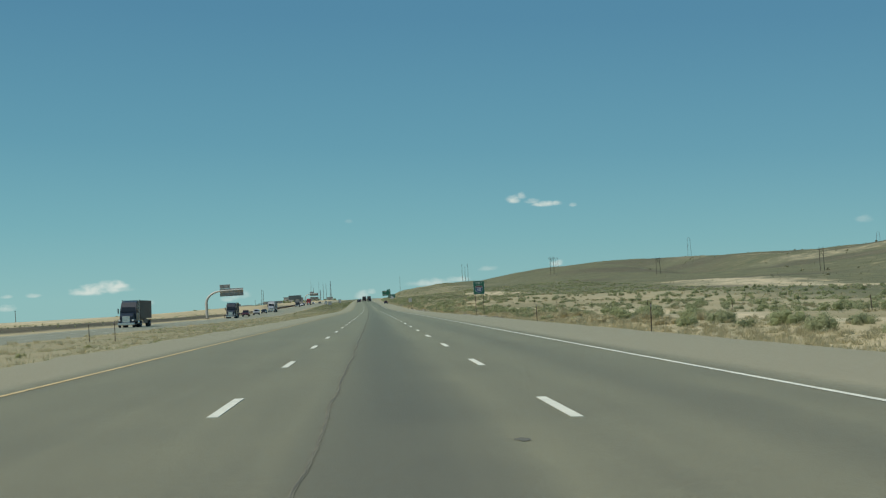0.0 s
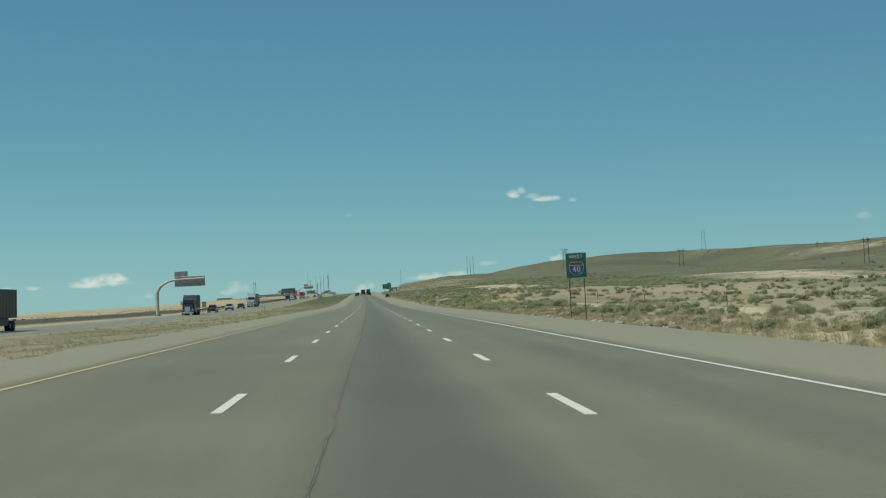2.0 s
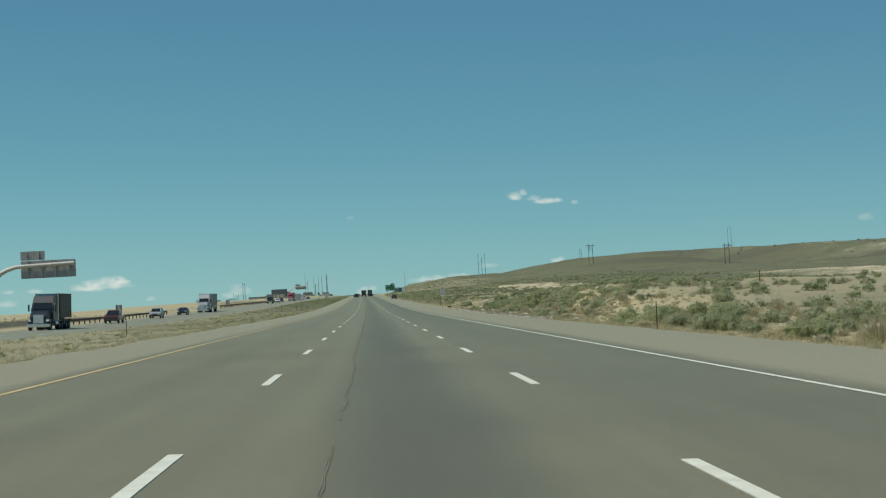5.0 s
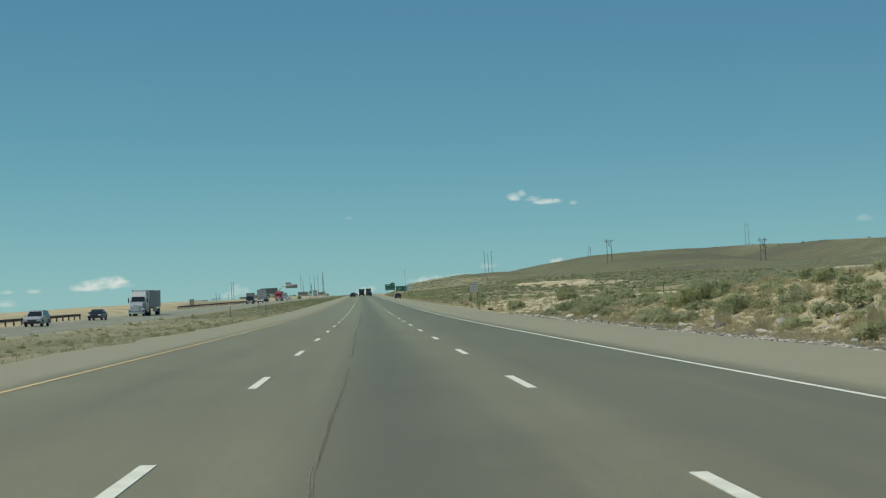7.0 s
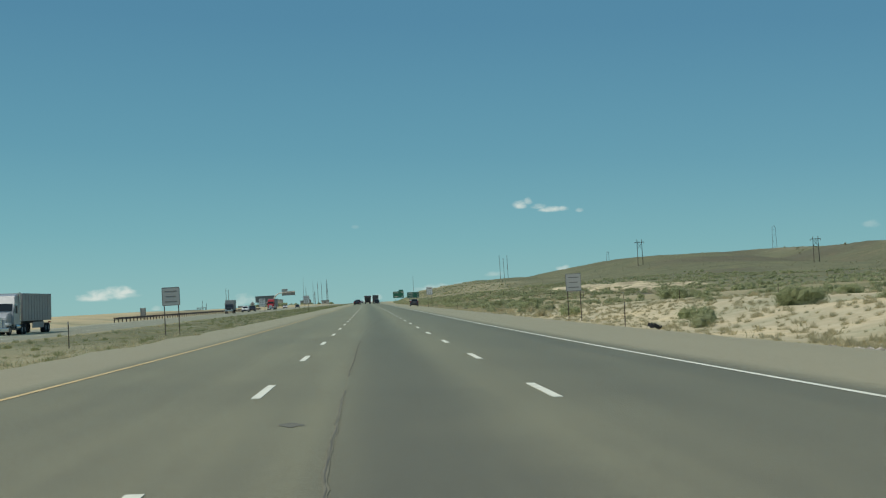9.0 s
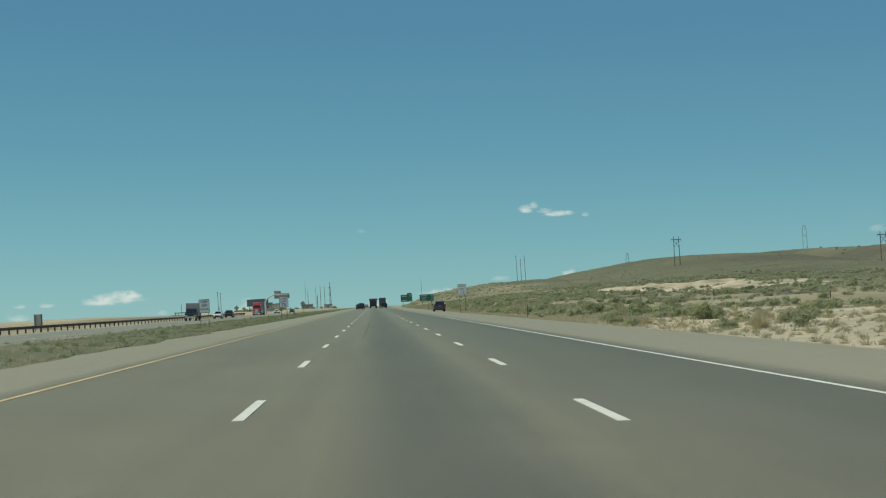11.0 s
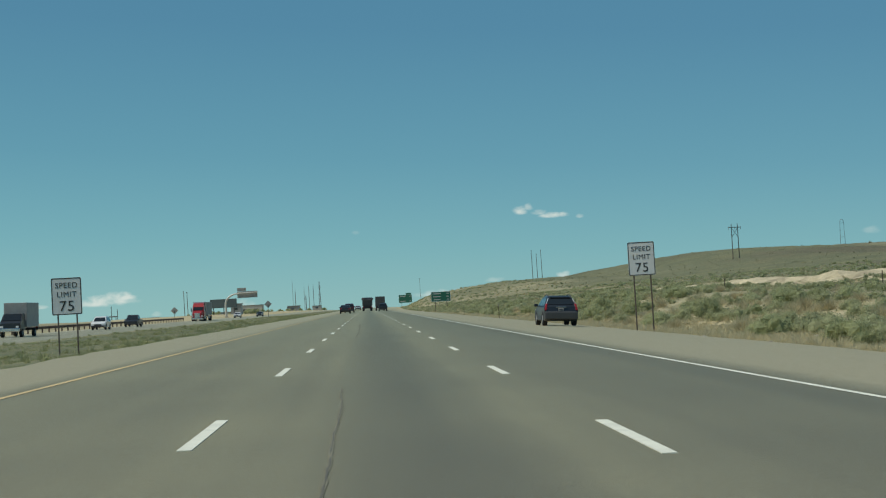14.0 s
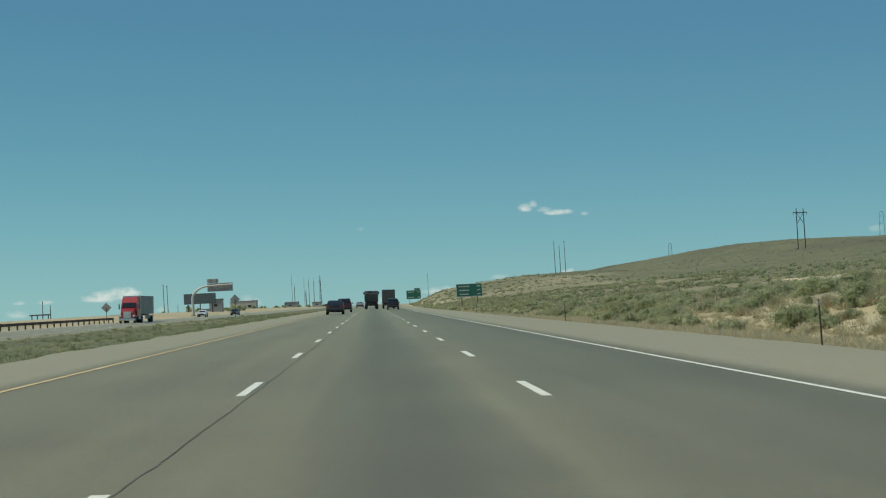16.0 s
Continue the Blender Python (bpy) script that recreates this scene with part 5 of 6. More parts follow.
shed(-45, 985, 4.2, 5, 4.0, MAT_GREYBOX, "grey boxy building behind the billboard")
shed(-76, 1330, 16, 10, 7, MAT_SHED, "pale flat-roofed building on the far rise")
shed(-100, 1400, 22, 12, 6, MAT_GREYBOX, "long grey building on the far rise")
shed(-118, 1230, 14, 9, 5, MAT_SHED, "pale low building among trees on the rise")
shed(-66, 1490, 10, 8, 5, MAT_GREYBOX, "grey building below the radio masts", True)
shed(-140, 1500, 18, 10, 6, MAT_SHED, "pale building at the edge of the field")
shed(-60, 1420, 8, 6, 3, MAT_GREYBOX, "small grey building below the radio masts")
shed(-48, 1465, 7, 6, 3.4, MAT_SHED, "small pale building below the radio masts")
shed(-92, 1380, 6, 5, 4.5, MAT_GREYBOX, "narrow grey building on the far rise")
t = thing("roadside_shelter", "low dark shelter with two poles in the field", "shelter")
bm = bmesh.new()
box(bm, (0, 0, 1.1), (4.2, 2.2, 0.3), 0.03)
part("roof", bm, MAT_ROOF, t)
for x in (-1.8, -0.6, 0.6, 1.8):
    bm = bmesh.new()
    box(bm, (x, 0, 0.0), (0.18, 0.18, 2.0))
    part("post", bm, MAT_POST, t)
for x in (0.4, 2.1):
    bm = bmesh.new()
    rod(bm, (x, 1, -1), (x, 1, 4.2 if x < 1 else 3.2), 0.1, 0.07, 8)
    part("pole", bm, MAT_POST, t)
put(t, spot(-62, 850))

# ---- plants, stones and wear ----
rng = np.random.default_rng(7)


def leaf_cloud(rg, n, radius, height, leaf, clumps=9, upright=0.35, rings=5, full=0.62):
    """Leaves (one triangle each) gathered in clumps over a dome; returns points of shape (n, 3, 3)."""
    ang, rad = rg.uniform(0, 2 * np.pi, clumps), radius * np.sqrt(rg.uniform(0.02, 0.55, clumps))
    cz = height * rg.uniform(0.24, 0.50, clumps) * (1.2 - 0.75 * rad / radius)
    cen = np.stack([rad * np.cos(ang), rad * np.sin(ang), cz], 1)
    size = radius * rg.uniform(0.34, 0.56, clumps)
    pick = rg.integers(0, clumps, n)
    d = rg.normal(size=(n, 3))
    d /= np.linalg.norm(d, axis=1, keepdims=True)
    p = cen[pick] + d * (size[pick] * rg.uniform(0.45, 1.08, n) ** 0.8)[:, None] * np.array([1, 1, 0.85])
    p[:, 2] = np.abs(p[:, 2]) * 0.98 + 0.01
    nrm = d + rg.normal(size=(n, 3)) * 0.6 + np.array([0, 0, 0.55])
    a = np.cross(nrm, rg.normal(size=(n, 3))) + np.array([0, 0, upright * 0.5])
    a /= np.linalg.norm(a, axis=1, keepdims=True) + 1e-9
    b = np.cross(a, nrm)
    b /= np.linalg.norm(b, axis=1, keepdims=True) + 1e-9
    s = leaf * rg.uniform(0.6, 1.4, n)[:, None]
    a, b = a * s * 1.1, b * s * 0.62
    leaves = np.stack([p - a - b * 0.7, p - a * 0.3 + b, p + a - b * 0.2], 1)
    # a lumpy core of inner twigs and leaves closes the gaps
    core = []
    for c, r in zip(cen, size * full):
        th, ph = np.linspace(0, 2 * np.pi, rings + 1), np.array([-0.5, 0.35, 0.95, 1.5])
        bump = rg.uniform(0.72, 1.18, (rings, 4))
        ring = lambda i, j: c + r * bump[i % rings, j] * np.array([np.cos(ph[j]) * np.cos(th[i]), np.cos(ph[j]) * np.sin(th[i]), np.sin(ph[j]) * 0.85])
        core += [[ring(i, j), ring(i + 1, j), ring(i + 1, j + 1), ring(i, j + 1)] for i in range(rings) for j in range(3)]
    core = np.array(core)
    core[..., 2] = np.maximum(core[..., 2], 0)
    return np.concatenate([leaves, core[:, [0, 1, 2]], core[:, [0, 2, 3]]])


def grass_tuft(rg, n, radius, height):
    """Blades of dry grass, one triangle each, as (n, 3, 3)."""
    ang = rg.uniform(0, 2 * np.pi, n)
    r = radius * np.sqrt(rg.uniform(0, 1, n))
    base = np.stack([r * np.cos(ang), r * np.sin(ang), np.zeros(n)], 1)
    out = np.stack([np.cos(ang), np.sin(ang), np.zeros(n)], 1) * rg.uniform(0.1, 0.6, n)[:, None] * height
    tip = base + out + np.stack([np.zeros(n), np.zeros(n), height * rg.uniform(0.5, 1.1, n)], 1)
    w = np.stack([-np.sin(ang + 1), np.cos(ang + 1), np.zeros(n)], 1) * 0.014
    return np.stack([base - w, base + w, tip], 1)


def bunch(rg, n, radius, height, width=0.005):
    """A ball of fine dry stems fanning out from one root, one triangle each."""
    d = rg.normal(size=(n, 3)) * np.array([1, 1, 0.8])
    d[:, 2] = np.abs(d[:, 2]) + 0.25
    d /= np.linalg.norm(d, axis=1, keepdims=True)
    ln = rg.uniform(0.35, 1.0, n)[:, None]
    base = d * ln * np.array([radius * 0.45, radius * 0.45, height * 0.15]) * rg.uniform(0, 1, (n, 1))
    tip = d * ln * np.array([radius, radius, height]) + rg.normal(0, 0.03, (n, 3))
    tip[:, 2] = np.abs(tip[:, 2])
    w = np.cross(d, rg.normal(size=(n, 3)))
    w *= width / (np.linalg.norm(w, axis=1, keepdims=True) + 1e-9)
    return np.stack([base - w * 0.6, base * 0.4 + tip * 0.6 + w, tip - w * 0.3], 1)


def shape_mesh(name, pts, mat):
    n, k, _ = pts.shape
    me = bpy.data.meshes.new(name)
    me.vertices.add(n * k)
    me.vertices.foreach_set("co", pts.reshape(-1).astype(np.float32))
    me.loops.add(n * k)
    me.loops.foreach_set("vertex_index", np.arange(n * k, dtype=np.int32))
    me.polygons.add(n)
    me.polygons.foreach_set("loop_start", np.arange(0, n * k, k, dtype=np.int32))
    me.materials.append(mat)
    me.update(calc_edges=True)
    return me


def scatter(name, variants, us, ys, sizes, mat, label, category, sink=0.03):
    """Many plants joined into one object."""
    out = []
    zs = land(us, ys)
    xs = us + road_x(ys)
    for i in range(len(us)):
        v = variants[i % len(variants)]
        a = rng.uniform(0, 2 * np.pi)
        c, s = np.cos(a), np.sin(a)
        p = v * sizes[i]
        q = np.empty_like(p)
        q[..., 0], q[..., 1], q[..., 2] = p[..., 0] * c - p[..., 1] * s + xs[i], p[..., 0] * s + p[..., 1] * c + ys[i], p[..., 2] + zs[i] - sink
        out.append(q)
    ob = new(name, shape_mesh(name, np.concatenate(out), mat))
    return tagged(ob, label, category, kind="stuff")


def patchy(u, y):
    """Where the scrub stands thick, 0 to 1."""
    thin = 1 - 0.7 * (1 - smooth(y, 170, 260)) * (1 - smooth(np.abs(u), 27, 36))
    edge = 15 + 12 * smooth(y, 355, 390)
    sandy = 1 - 0.95 * smooth(y, 340, 355) * (1 - smooth(y, 430, 480)) * (1 - smooth(np.abs(u) - edge, 0, 4))
    full = 0.38 * smooth(y, 500, 600) * smooth(u, 11, 14)
    return np.clip(0.55 + full + 0.55 * wave(u, y, 13, 11) + 0.35 * wave(u, y, 4.5, 12), 0, 1) * thin * sandy


def bare(u, y):
    """The sandy tracks and washes without plants."""
    track = np.exp(-((u - 24 - 3 * wave(u, y, 40, 7)) / 3.4) ** 2) * (y < 230)
    return np.maximum(track, np.exp(-((u - 50) / 5) ** 2) * smooth(y, 560, 580) * (1 - smooth(y, 770, 790)) * 0.9)


sage_shapes = [leaf_cloud(np.random.default_rng(20 + k), 2500, 0.60, 0.68, 0.023, 8) for k in range(5)]
green_shapes = [leaf_cloud(np.random.default_rng(40 + k), 3000, 0.78, 0.92, 0.027, 9) for k in range(4)]
dry_shapes = [bunch(np.random.default_rng(60 + k), 1000, 0.55, 0.62, 0.0075) for k in range(4)]
KINDS = [("sagebrush", sage_shapes, MAT_SAGE, "grey-green sagebrush growing in sandy soil", (0.7, 1.35)),
         ("green_shrub", green_shapes, MAT_GREENBUSH, "rounded green desert shrub on the verge", (0.7, 1.3)),
         ("dry_shrub", dry_shapes, MAT_STEMS, "straw-coloured ball of dry stems on the verge", (0.6, 1.25))]
for (name, shapes, mat, label, (s0, s1)), count in zip(KINDS, (280, 110, 260)):
    meshes = [shape_mesh(name, v, mat) for v in shapes]
    made = 0
    while made < count:
        y, u = (rng.uniform(15, 700) if made % 3 else rng.uniform(500, 700)), 11.8 + rng.gamma(1.8, 2.9)
        if rng.uniform() > patchy(u, y) * (1 - bare(u, y)) or u > 26:
            continue
        ob = new(name, meshes[made % len(meshes)])
        s = rng.uniform(s0, s1)
        ob.matrix_world = spot(u, y, -0.04, rng.uniform(0, 360)) @ Matrix.Diagonal((s, s, s * rng.uniform(0.95, 1.3), 1))
        tagged(ob, label, "shrub", name.replace("_", " ") + " along the verge")
        made += 1
# the large bushes
big_mesh = [shape_mesh("large_shrub", leaf_cloud(np.random.default_rng(90 + k), 11000, 1.5, 1.65, 0.034, 14), MAT_GREENBUSH) for k in range(3)]
for k, (u, y, s) in enumerate(((17.5, 66, 0.62), (21, 97, 0.75), (13.6, 153, 0.62), (19, 205, 0.8), (15.2, 300, 0.75), (17, 312, 0.95), (19, 322, 0.85), (23, 340, 1.0), (27, 352, 1.1), (15, 335, 0.48), (16.5, 343, 0.55), (18.5, 349, 0.5), (20.5, 338, 0.6), (14.2, 325, 0.45), (22, 351, 0.5), (17.5, 330, 0.42), (14.6, 316, 0.4), (19.3, 378, 0.85), (21.8, 373, 0.6), (25, 388, 0.5), (30, 455, 1.0), (36, 470, 0.9), (17, 520, 0.5), (16, 575, 0.42), (18, 601, 0.5), (15.5, 640, 0.5), (26, 655, 0.8), (20, 690, 0.7), (18, 745, 0.9), (24, 760, 0.8))):
    ob = new("large_shrub", big_mesh[k % 3])
    ob.matrix_world = spot(u, y, -0.08, 70 * k) @ Matrix.Scale(s, 4)
    tagged(ob, "large rounded green shrub standing among the scrub", "shrub", "large shrubs")

# middle distance scrub, joined
lo_sage = [leaf_cloud(np.random.default_rng(120 + k), 300, 0.62, 0.66, 0.046, 5, 0.35, 6, 0.48) for k in range(6)]
lo_green = [leaf_cloud(np.random.default_rng(140 + k), 330, 0.78, 0.85, 0.052, 5, 0.35, 6, 0.48) for k in range(5)]
lo_dry = [bunch(np.random.default_rng(160 + k), 150, 0.46, 0.48, 0.018) for k in range(4)]
far_sage = [leaf_cloud(np.random.default_rng(320 + k), 90, 0.62, 0.66, 0.085, 3, 0.35, 5, 0.66) for k in range(6)]
far_green = [leaf_cloud(np.random.default_rng(340 + k), 95, 0.78, 0.85, 0.10, 3, 0.35, 5, 0.66) for k in range(5)]
far_dry = [bunch(np.random.default_rng(360 + k), 50, 0.50, 0.50, 0.035) for k in range(4)]


def sow(n, u0, u1, y0, y1, power=1.6):
    u = u0 + (u1 - u0) * rng.uniform(0, 1, n) ** power
    y = rng.uniform(y0, y1, n)
    keep = rng.uniform(0, 1, n) < patchy(u, y) * (1 - bare(u, y))
    return u[keep], y[keep]


for name, near, far, mat, n, label in (("sage_scrub", lo_sage, far_sage, MAT_SAGE, 1500, "grey-green sagebrush scrub across the slope"), ("green_scrub", lo_green, far_green, MAT_GREENBUSH, 560, "green desert scrub across the slope"), ("dry_scrub", lo_dry, far_dry, MAT_STEMS, 1700, "straw-coloured dry scrub across the slope")):
    u, y = sow(int(1.4 * n), 15, 48, 5, 930, 1.15)
    scatter(name, near, u, y, rng.uniform(0.6, 1.35, len(u)), mat, label, "scrub")
    u, y = sow(3 * n, 48, 135, 5, 930, 1.2)
    scatter(name, far, u, y, rng.uniform(0.65, 1.45, len(u)), mat, label, "scrub")
far_shapes = [leaf_cloud(np.random.default_rng(180 + k), 12, 0.9, 0.75, 0.24, 2, 0.35, 3) for k in range(6)]
u, y = sow(15000, 60, 480, 300, 1650, 1.1)
scatter("hill_scrub", far_shapes, u, y, rng.uniform(0.22, 0.62, len(u)), MAT_HILLBUSH, "low dark scrub dotted over the hillside", "scrub")
u, y = sow(160, 200, 520, 500, 1750, 1.0)
scatter("hill_juniper", far_shapes, u, y, rng.uniform(1.4, 2.4, len(u)), MAT_HILLBUSH, "dark green juniper dots on the hilltop", "scrub")
for name, shapes, mat, n in (("bank_sage", far_sage, MAT_SAGE, 1100), ("bank_dry_scrub", far_dry, MAT_STEMS, 1400)):
    u, y = 11.5 + 60 * rng.uniform(0, 1, n) ** 1.6, rng.uniform(690, 1420, n)
    scatter(name, shapes, u, y, rng.uniform(0.6, 1.5, n), mat, "scrub growing on the bank beside the far road", "scrub")
# beyond the oncoming roadway
u, y = sow(1100, -37, -47, 10, 385, 1.0)
scatter("roadside_brush", far_shapes, u, y, rng.uniform(0.12, 0.34, len(u)), MAT_SAGE, "low grey brush beyond the oncoming roadway", "scrub")
u, y = sow(600, -200, -700, 300, 1900, 1.2)
scatter("field_brush", far_shapes, u, y, rng.uniform(0.3, 0.8, len(u)), MAT_SAGE, "scattered low brush in the sandy field", "scrub")
tree_shapes = [leaf_cloud(np.random.default_rng(200 + k), 150, 2.0, 4.0, 0.36, 8) for k in range(4)]
u, y = rng.uniform(-900, -160, 130), rng.uniform(1500, 2600, 130)
scatter("far_trees", tree_shapes, u, y, rng.uniform(0.9, 2.2, 130), MAT_GREENBUSH, "dark tree clumps on the far plain", "trees", 0.2)
u, y = rng.uniform(-130, -40, 75), rng.uniform(1020, 1560, 75)
scatter("rise_trees", tree_shapes, u, y, rng.uniform(0.4, 1.0, 75), MAT_GREENBUSH, "dark trees among buildings on the far rise", "trees", 0.2)

# the pale scarp half way up the slope
def scarp():
    rg = np.random.default_rng(31)
    ss, rows = np.linspace(0, 1, 120), [(-6, -0.5), (-2.6, 0.15), (-1.6, 0.45), (-0.6, 0.7), (0.6, 0.95), (2.5, 1.0), (7, 0.7), (13, 0.2), (20, -0.6)]
    v, f = [], []
    for s in ss:
        u0, y0 = 51 + 3 * s + 0.9 * math.sin(s * 23), 722 - 128 * s
        k = min(1.0, 14 * s, 4 * (1 - s)) * (0.92 + 0.16 * math.sin(s * 17) + 0.12 * math.sin(s * 41 + 1))
        k *= max(0.3, float(road_z(y0) + bank(u0)) + 4.0 - float(land(u0, y0))) * (0.45 + 0.55 * min(1.0, max(0.0, 0.7 + 1.3 * math.sin(s * 29 + 2) * math.sin(s * 67))))
        for off, h in rows:
            jit = rg.normal(0, 0.7) if 0 < h < 0.98 else 0.0
            uu, yy = u0 + off + jit, y0
            v.append((float(road_x(yy)) + uu, yy, float(land(uu, yy)) + h * max(k, 0.05) + (rg.normal(0, 0.17) if 0 < h else 0) * k))
    n = len(rows)
    for i in range(len(ss) - 1):
        for j in range(n - 1):
            f.append((i * n + j, i * n + j + 1, (i + 1) * n + j + 1, (i + 1) * n + j))
    return tagged(mesh_object("rock_outcrop", v, f, MAT_SCARP), "pale eroded sandstone scarp on the scrubby slope", "outcrop", kind="structure")


scarp()
u, y = rng.uniform(0, 1, 640), rng.uniform(-6, 12, 640)
scatter("scarp_scrub", lo_sage, 51 + 3 * u + y, 722 - 128 * u, rng.uniform(0.4, 1.25, 640), MAT_SAGE, "grey-green scrub clinging to the pale scarp", "scrub", -0.3)

# grass along the verges and in the median
tufts = [grass_tuft(np.random.default_rng(220 + k), 18, 0.26, 0.11) for k in range(8)]
n = 26000
u, y = 9.75 + rng.gamma(1.4, 3.0, n), rng.uniform(5, 760, n)
keep = rng.uniform(0, 1, n) < (0.25 + 0.75 * patchy(u * 1.3, y)) * (1 - 0.8 * bare(u, y)) * (1 - 0.85 * smooth(y, 340, 355) * (1 - smooth(y, 430, 480)))
scatter("verge_grass", tufts, u[keep], y[keep], rng.uniform(0.7, 1.9, keep.sum()) * (0.55 + 0.45 * smooth(u[keep], 9.8, 11.5)), MAT_DRY, "dry yellow grass tufts along the verge", "grass")
n = 15000
u, y = -7.0 - 13.6 * rng.uniform(0, 1, n) ** 1.2, rng.uniform(20, 820, n)
lush = smooth(y, 300, 520)
keep = (rng.uniform(0, 1, n) < (0.45 + 0.5 * patchy(u, y + 400)) * (1 - 0.6 * lush))
scatter("median_dry_grass", tufts, u[keep], y[keep], rng.uniform(0.6, 1.3, keep.sum()), MAT_DRY, "dry straw grass tufts in the median", "grass")
n = 26000
u, y = -7.15 - 13.4 * rng.uniform(0, 1, n) ** 1.25, rng.uniform(20, 820, n)
keep = rng.uniform(0, 1, n) < (0.22 + 0.78 * smooth(y, 300, 520)) * (0.35 + 0.65 * patchy(u + 3, y))
scatter("median_green_grass", tufts, u[keep], y[keep], rng.uniform(0.5, 1.2, keep.sum()), MAT_GRASS, "green weeds and grass in the median", "grass")
u, y = sow(600, -7.6, -20, 20, 800, 1.3)
scatter("median_weeds", lo_green, u, y, rng.uniform(0.15, 0.36, len(u)), MAT_GRASS, "low green weeds in the median", "weeds")

# bunch grass on the sandy stretch
lo_bunch = [bunch(np.random.default_rng(260 + k), 110, 0.24, 0.24, 0.008) for k in range(6)]
n = 3400
u, y = 10.6 + rng.gamma(1.8, 5.5, n), rng.uniform(328, 500, n)
scatter("bunch_grass", lo_bunch, u, y, rng.uniform(0.4, 1.3, n), MAT_STEMS, "small tan bunch grass tufts on the sandy verge", "grass")
n = 3600
u, y = 10.3 + rng.gamma(1.8, 3.6, n), rng.uniform(8, 345, n)
keep = rng.uniform(0, 1, n) < 1 - 0.85 * bare(u, y)
more = 1300
u, y = np.concatenate([u[keep], 11.0 + rng.gamma(1.6, 2.2, more)]), np.concatenate([y[keep], rng.uniform(256, 352, more)])
keep = np.ones(len(u), bool)
scatter("dry_bunch_grass", lo_bunch, u[keep], y[keep], rng.uniform(0.5, 1.4, keep.sum()), MAT_STEMS, "tan bunch grass along the verge and bank", "grass")
n = 1500
u, y = -7.2 - 13 * rng.uniform(0, 1, n) ** 1.2, rng.uniform(20, 820, n)
dry = y < rng.uniform(200, 520, n)
scatter("median_bunch_grass", lo_bunch, u[dry], y[dry], rng.uniform(0.5, 1.4, dry.sum()), MAT_STEMS, "tan bunch grass in the median", "grass")
scatter("median_weed_clumps", lo_bunch, u[~dry], y[~dry], rng.uniform(0.5, 1.4, (~dry).sum()), MAT_GRASS, "green weed clumps in the median", "weeds")
n = 4200
u, y = 10.2 + rng.gamma(1.5, 2.0, n), rng.uniform(470, 720, n)
scatter("edge_grass", lo_bunch, u, y, rng.uniform(0.7, 1.6, n), MAT_STEMS, "fluffy dry grass along the shoulder's edge", "grass")

# rubble at the foot of the bank
rock_meshes = []
for k in range(6):
    bm = bmesh.new()
    bmesh.ops.create_icosphere(bm, subdivisions=1, radius=0.5)
    for v in bm.verts:
        v.co *= 1 + 0.45 * noise.noise(v.co * 2.2 + Vector((k * 7.3, 1, 2)))
        v.co.z *= 0.62
    me = bpy.data.meshes.new("rock")
    bm.to_mesh(me)
    bm.free()
    me.materials.append(MAT_ROCK)
    rock_meshes.append(me)
stones = [(10.05 + rng.gamma(1.8, 0.6), rng.uniform(262, 343), 0.14 + 0.30 * rng.uniform() ** 2) for _ in range(190)] + [(10.8 + rng.gamma(2.0, 1.7), rng.uniform(262, 345), rng.uniform(0.2, 0.6)) for _ in range(50)] + [(10.2 + rng.gamma(1.5, 0.5), rng.uniform(112, 165), rng.uniform(0.12, 0.38)) for _ in range(40)] + [(10.2 + rng.gamma(1.5, 0.9), rng.uniform(480, 700), rng.uniform(0.10, 0.28)) for _ in range(20)]
for k, (u, y, s) in enumerate(stones):
    ob = new("rock", rock_meshes[k % 6])
    ob.matrix_world = spot(u, y, 0.14 * s, rng.uniform(0, 360)) @ pose(0, 0, 0, rng.uniform(-20, 20), rng.uniform(-20, 20), 0) @ Matrix.Diagonal((s * rng.uniform(0.8, 1.4), s, s, 1))
    tagged(ob, "angular broken rock lying along the verge", "rock", "rubble along the verge")
# many small stones, thickest along the foot of the bank
u = np.concatenate([10.0 + rng.gamma(1.5, 0.95, 3000), 10.1 + rng.gamma(1.5, 0.6, 200), 10.1 + rng.gamma(1.5, 1.0, 200)])
y = np.concatenate([rng.uniform(258, 346, 3000), rng.uniform(108, 170, 200), rng.uniform(440, 720, 200)])
v, f = [], []
for i, (cu, cy) in enumerate(zip(u, y)):
    me, at = rock_meshes[i % 6], len(v)
    m = spot(cu, cy, 0.02, rng.uniform(0, 360)) @ Matrix.Scale(rng.uniform(0.06, 0.24), 4)
    v += [tuple(m @ q.co) for q in me.vertices]
    f += [tuple(at + q for q in p.vertices) for p in me.polygons]
crush = np.random.default_rng(77)
for i in range(2600):
    me, at = rock_meshes[i % 6], len(v)
    m = spot(10.0 + crush.gamma(1.6, 0.75), crush.uniform(262, 344), 0.05, crush.uniform(0, 360)) @ Matrix.Scale(crush.uniform(0.07, 0.22), 4)
    v += [tuple(m @ q.co) for q in me.vertices]
    f += [tuple(at + q for q in p.vertices) for p in me.polygons]
tagged(mesh_object("rubble", v, f, MAT_CHIPS), "small broken stones along the shoulder's edge", "rubble", kind="stuff")

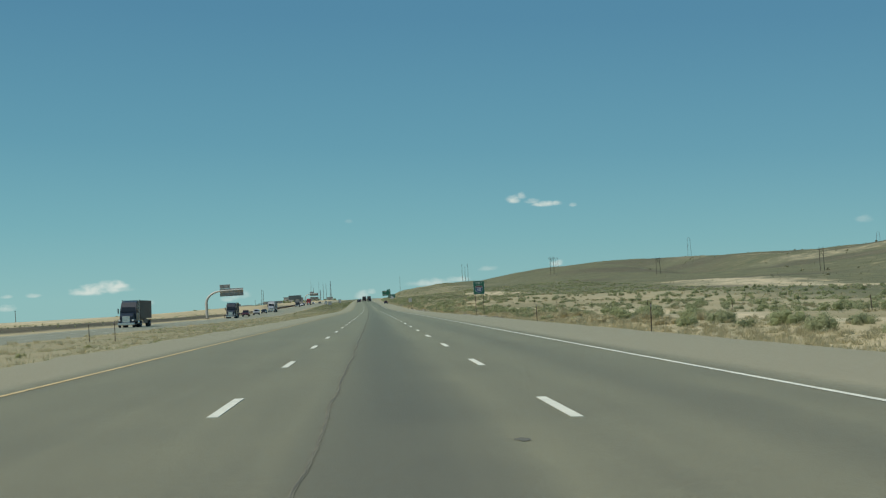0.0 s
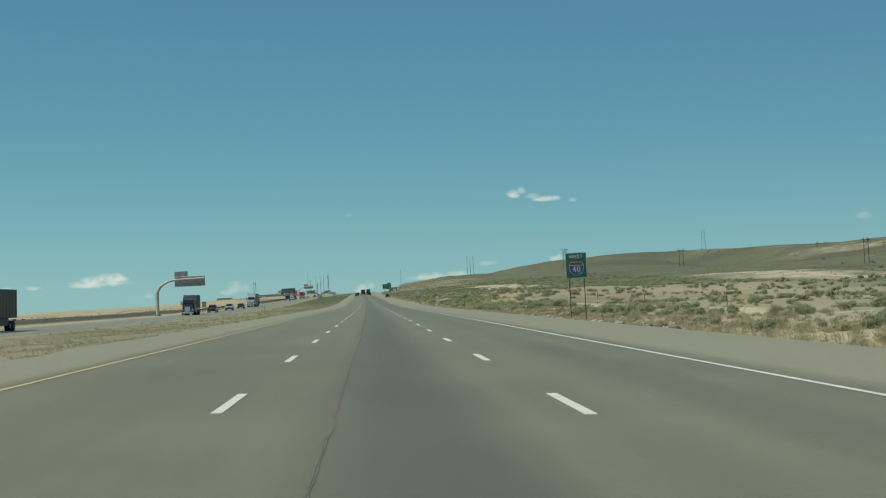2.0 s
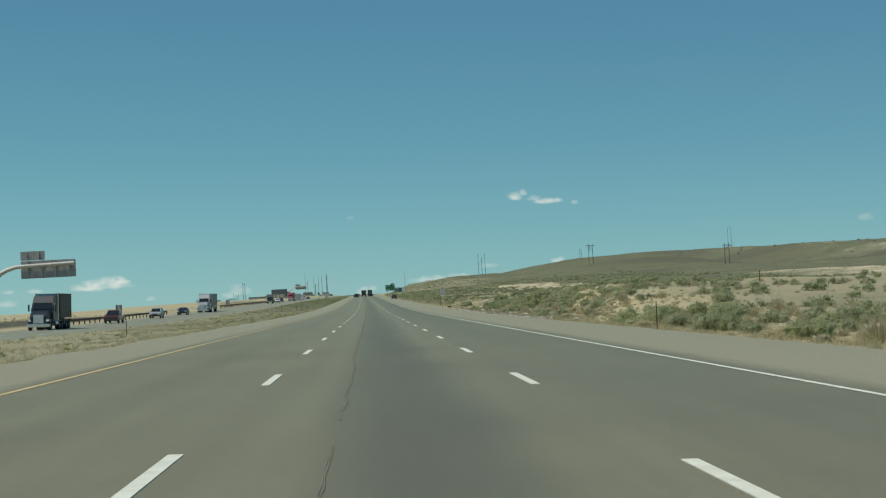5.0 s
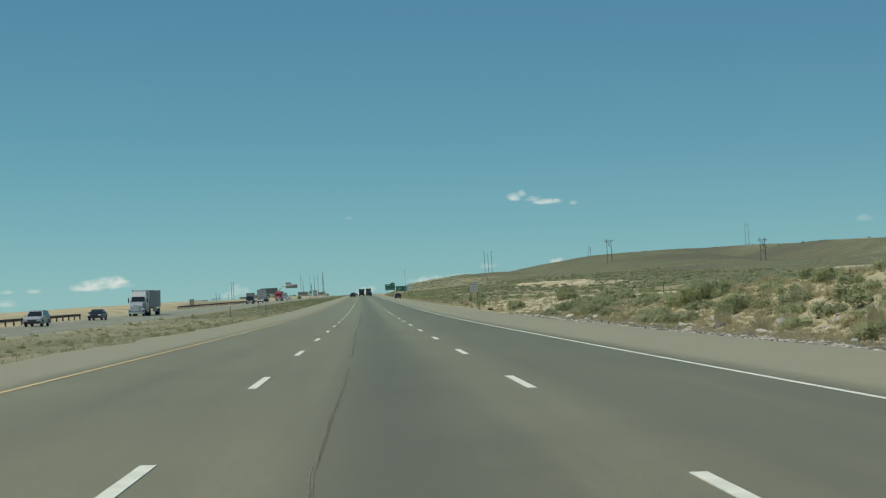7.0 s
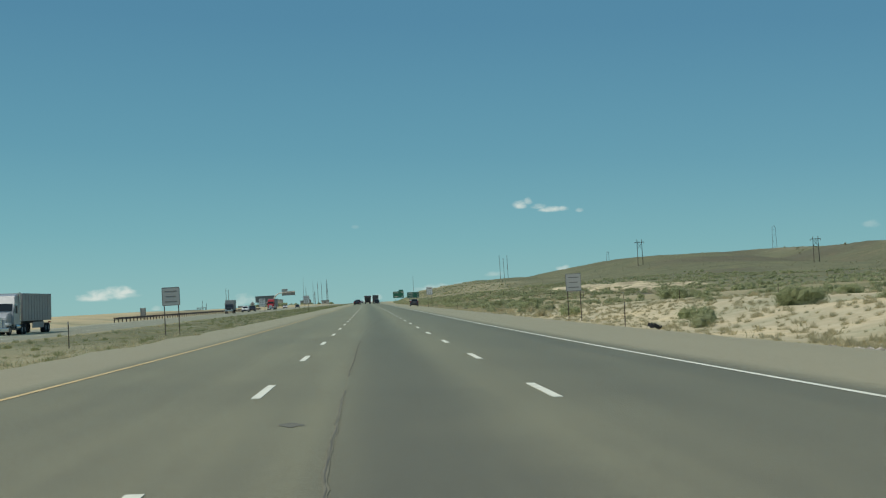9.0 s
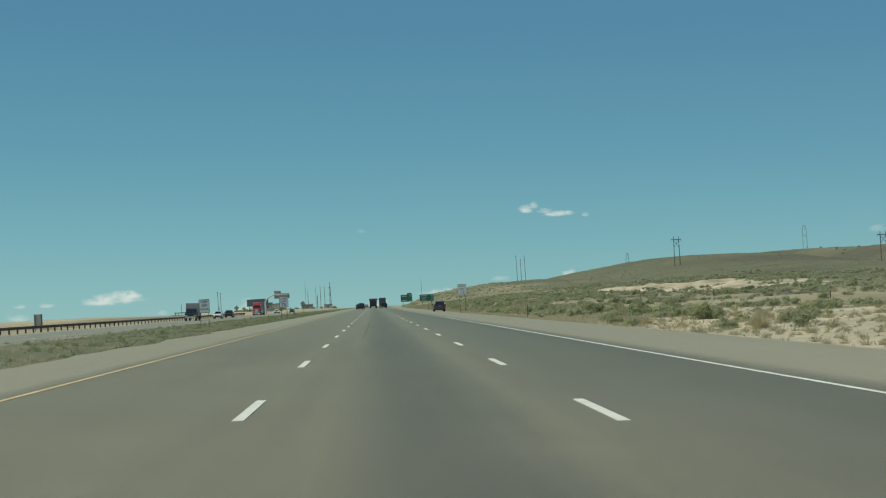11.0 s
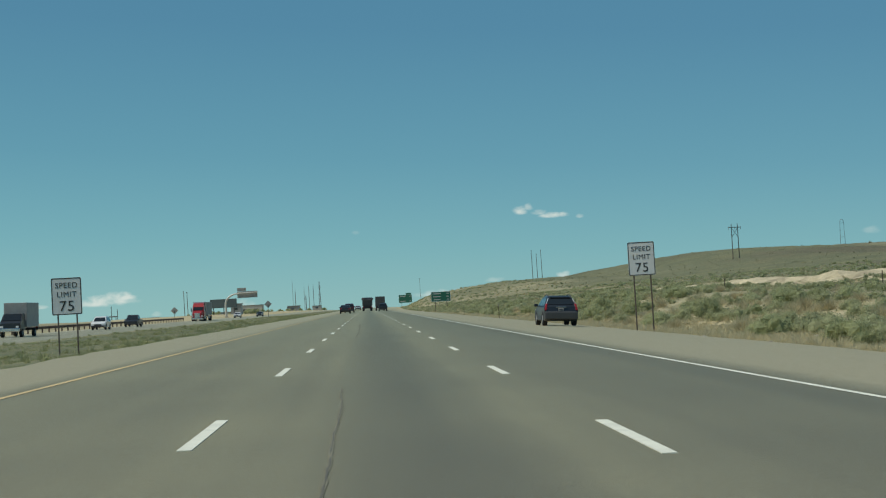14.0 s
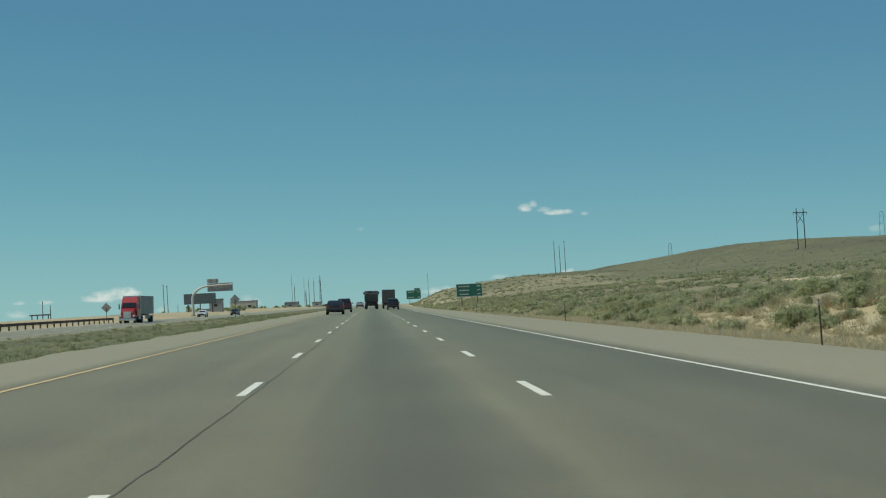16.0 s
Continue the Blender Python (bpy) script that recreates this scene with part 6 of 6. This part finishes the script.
# wire fence posts up the slope
bm = bmesh.new()
box(bm, (0, 0, 0.4), (0.06, 0.06, 1.6), 0.01, 1)
me = bpy.data.meshes.new("fence_post")
bm.to_mesh(me)
bm.free()
me.materials.append(MAT_POST)
for k in range(25):
    y = 40 + k * 34.0
    ob = new("fence_post", me)
    ob.matrix_world = spot(29.5 + 0.8 * math.sin(k), y, 0, 0) @ pose(0, 0, 0, rng.uniform(-3, 3), rng.uniform(-3, 3), 0) @ Matrix.Scale(SIZE, 4)
    tagged(ob, "thin dark steel fence post in the scrub", "fence post", "fence posts")


# cracks in the asphalt
def crack(u0, u1, y0, y1, width, seed, name="crack"):
    rg = np.random.default_rng(seed)
    ys = np.arange(y0, y1, 0.22)
    n = len(ys)
    drift = np.cumsum(rg.normal(0, 0.005, n))
    drift -= np.linspace(drift[0], drift[-1], n)
    us = np.linspace(u0, u1, n) + np.clip(drift, -0.05, 0.05) + np.convolve(rg.normal(0, 0.012, n), np.ones(5) / 5, "same")
    w = width * 0.27 * rg.uniform(0.0, 1.0, n) * (0.7 + 0.3 * np.sin(ys * 0.35 + seed))
    for nm, wide, lift, mat in (("spalled_edge", width * 0.75 * rg.uniform(0.4, 1.0, n), 0.0035, MAT_SPALL), (name, w, 0.0055, MAT_SEAL)):
        v, f = [], []
        for y, u, h in zip(ys, us, wide):
            x, z = float(road_x(y)) + u, float(road_z(y) + bank(u)) + lift
            v += [(x - h / 2, y, z), (x + h / 2, y, z)]
        for j in range(n - 1):
            f.append((2 * j, 2 * j + 1, 2 * j + 3, 2 * j + 2))
        mesh_object(nm, v, f, mat, road)


for k, (u0, u1, y0, y1, w) in enumerate(((-0.50, -0.46, -10, 96, 0.055), (-0.46, -0.55, 97, 178, 0.06), (-0.55, -0.50, 180, 262, 0.06), (-0.50, -0.62, 266, 330, 0.06), (-0.62, -0.58, 333, 352, 0.05), (-0.70, -0.6, 430, 470, 0.05), (-0.55, -0.6, 497, 520, 0.05), (-0.62, -0.7, 548, 580, 0.05), (-1.50, -1.46, 468, 505, 0.03), (-1.5, -1.42, 582, 640, 0.022), (1.05, 0.85, 467, 486, 0.04))):
    crack(u0, u1, y0, y1, w, 300 + k)


# rubber scraps and stains on the lanes
def stain(u, y, w, l, seed):
    rg = np.random.default_rng(seed)
    v = [(float(road_x(y)) + u, y, float(road_z(y) + bank(u)) + 0.0045)]
    for k in range(14):
        a = 2 * math.pi * k / 14
        r = rg.uniform(0.6, 1.1)
        yy = y + math.sin(a) * l * r
        v.append((float(road_x(yy)) + u + math.cos(a) * w * r, yy, float(road_z(yy) + bank(u + math.cos(a) * w * r)) + 0.0045))
    return mesh_object("stain", v, [(0, 1 + k, 1 + (k + 1) % 14) for k in range(14)], MAT_STAIN, road)


for k, (u, y, w, l) in enumerate(((1.85, 52.2, 0.11, 0.22), (-0.96, 325.2, 0.11, 0.22), (0.15, 353, 0.12, 0.30), (0.9, -1.8, 0.06, 0.15), (-0.9, 129.5, 0.03, 0.25), (-4.9, 108, 0.25, 0.2), (7.3, 121, 0.10, 0.3))):
    stain(u, y, w, l, 400 + k)

# loose tufts and low bushes that close the near verge
tuft_shapes = [leaf_cloud(np.random.default_rng(260 + k), 1100, 0.50, 0.56, 0.022, 7) for k in range(5)]
u = np.concatenate([11.3 + rng.gamma(1.8, 1.9, 120), 12.0 + rng.gamma(1.8, 2.4, 50), 11.6 + rng.gamma(1.8, 2.2, 50)])
y = np.concatenate([rng.uniform(55, 235, 120), rng.uniform(262, 350, 50), rng.uniform(520, 690, 50)])
scatter("verge_tufts", tuft_shapes, u, y, rng.uniform(0.5, 1.15, len(u)), MAT_STEMS, "straw-coloured dry bushes crowding the verge", "scrub")
low_shapes = [leaf_cloud(np.random.default_rng(280 + k), 900, 0.62, 0.80, 0.036, 6) for k in range(4)]
u = np.concatenate([12.2 + rng.gamma(2.0, 2.0, 34), 13.5 + rng.gamma(2.0, 2.6, 10)])
y = np.concatenate([rng.uniform(70, 235, 34), rng.uniform(268, 350, 10)])
scatter("verge_sage", low_shapes, u, y, rng.uniform(0.65, 1.25, len(u)), MAT_SAGE, "rounded grey-green bushes on the near verge", "scrub")
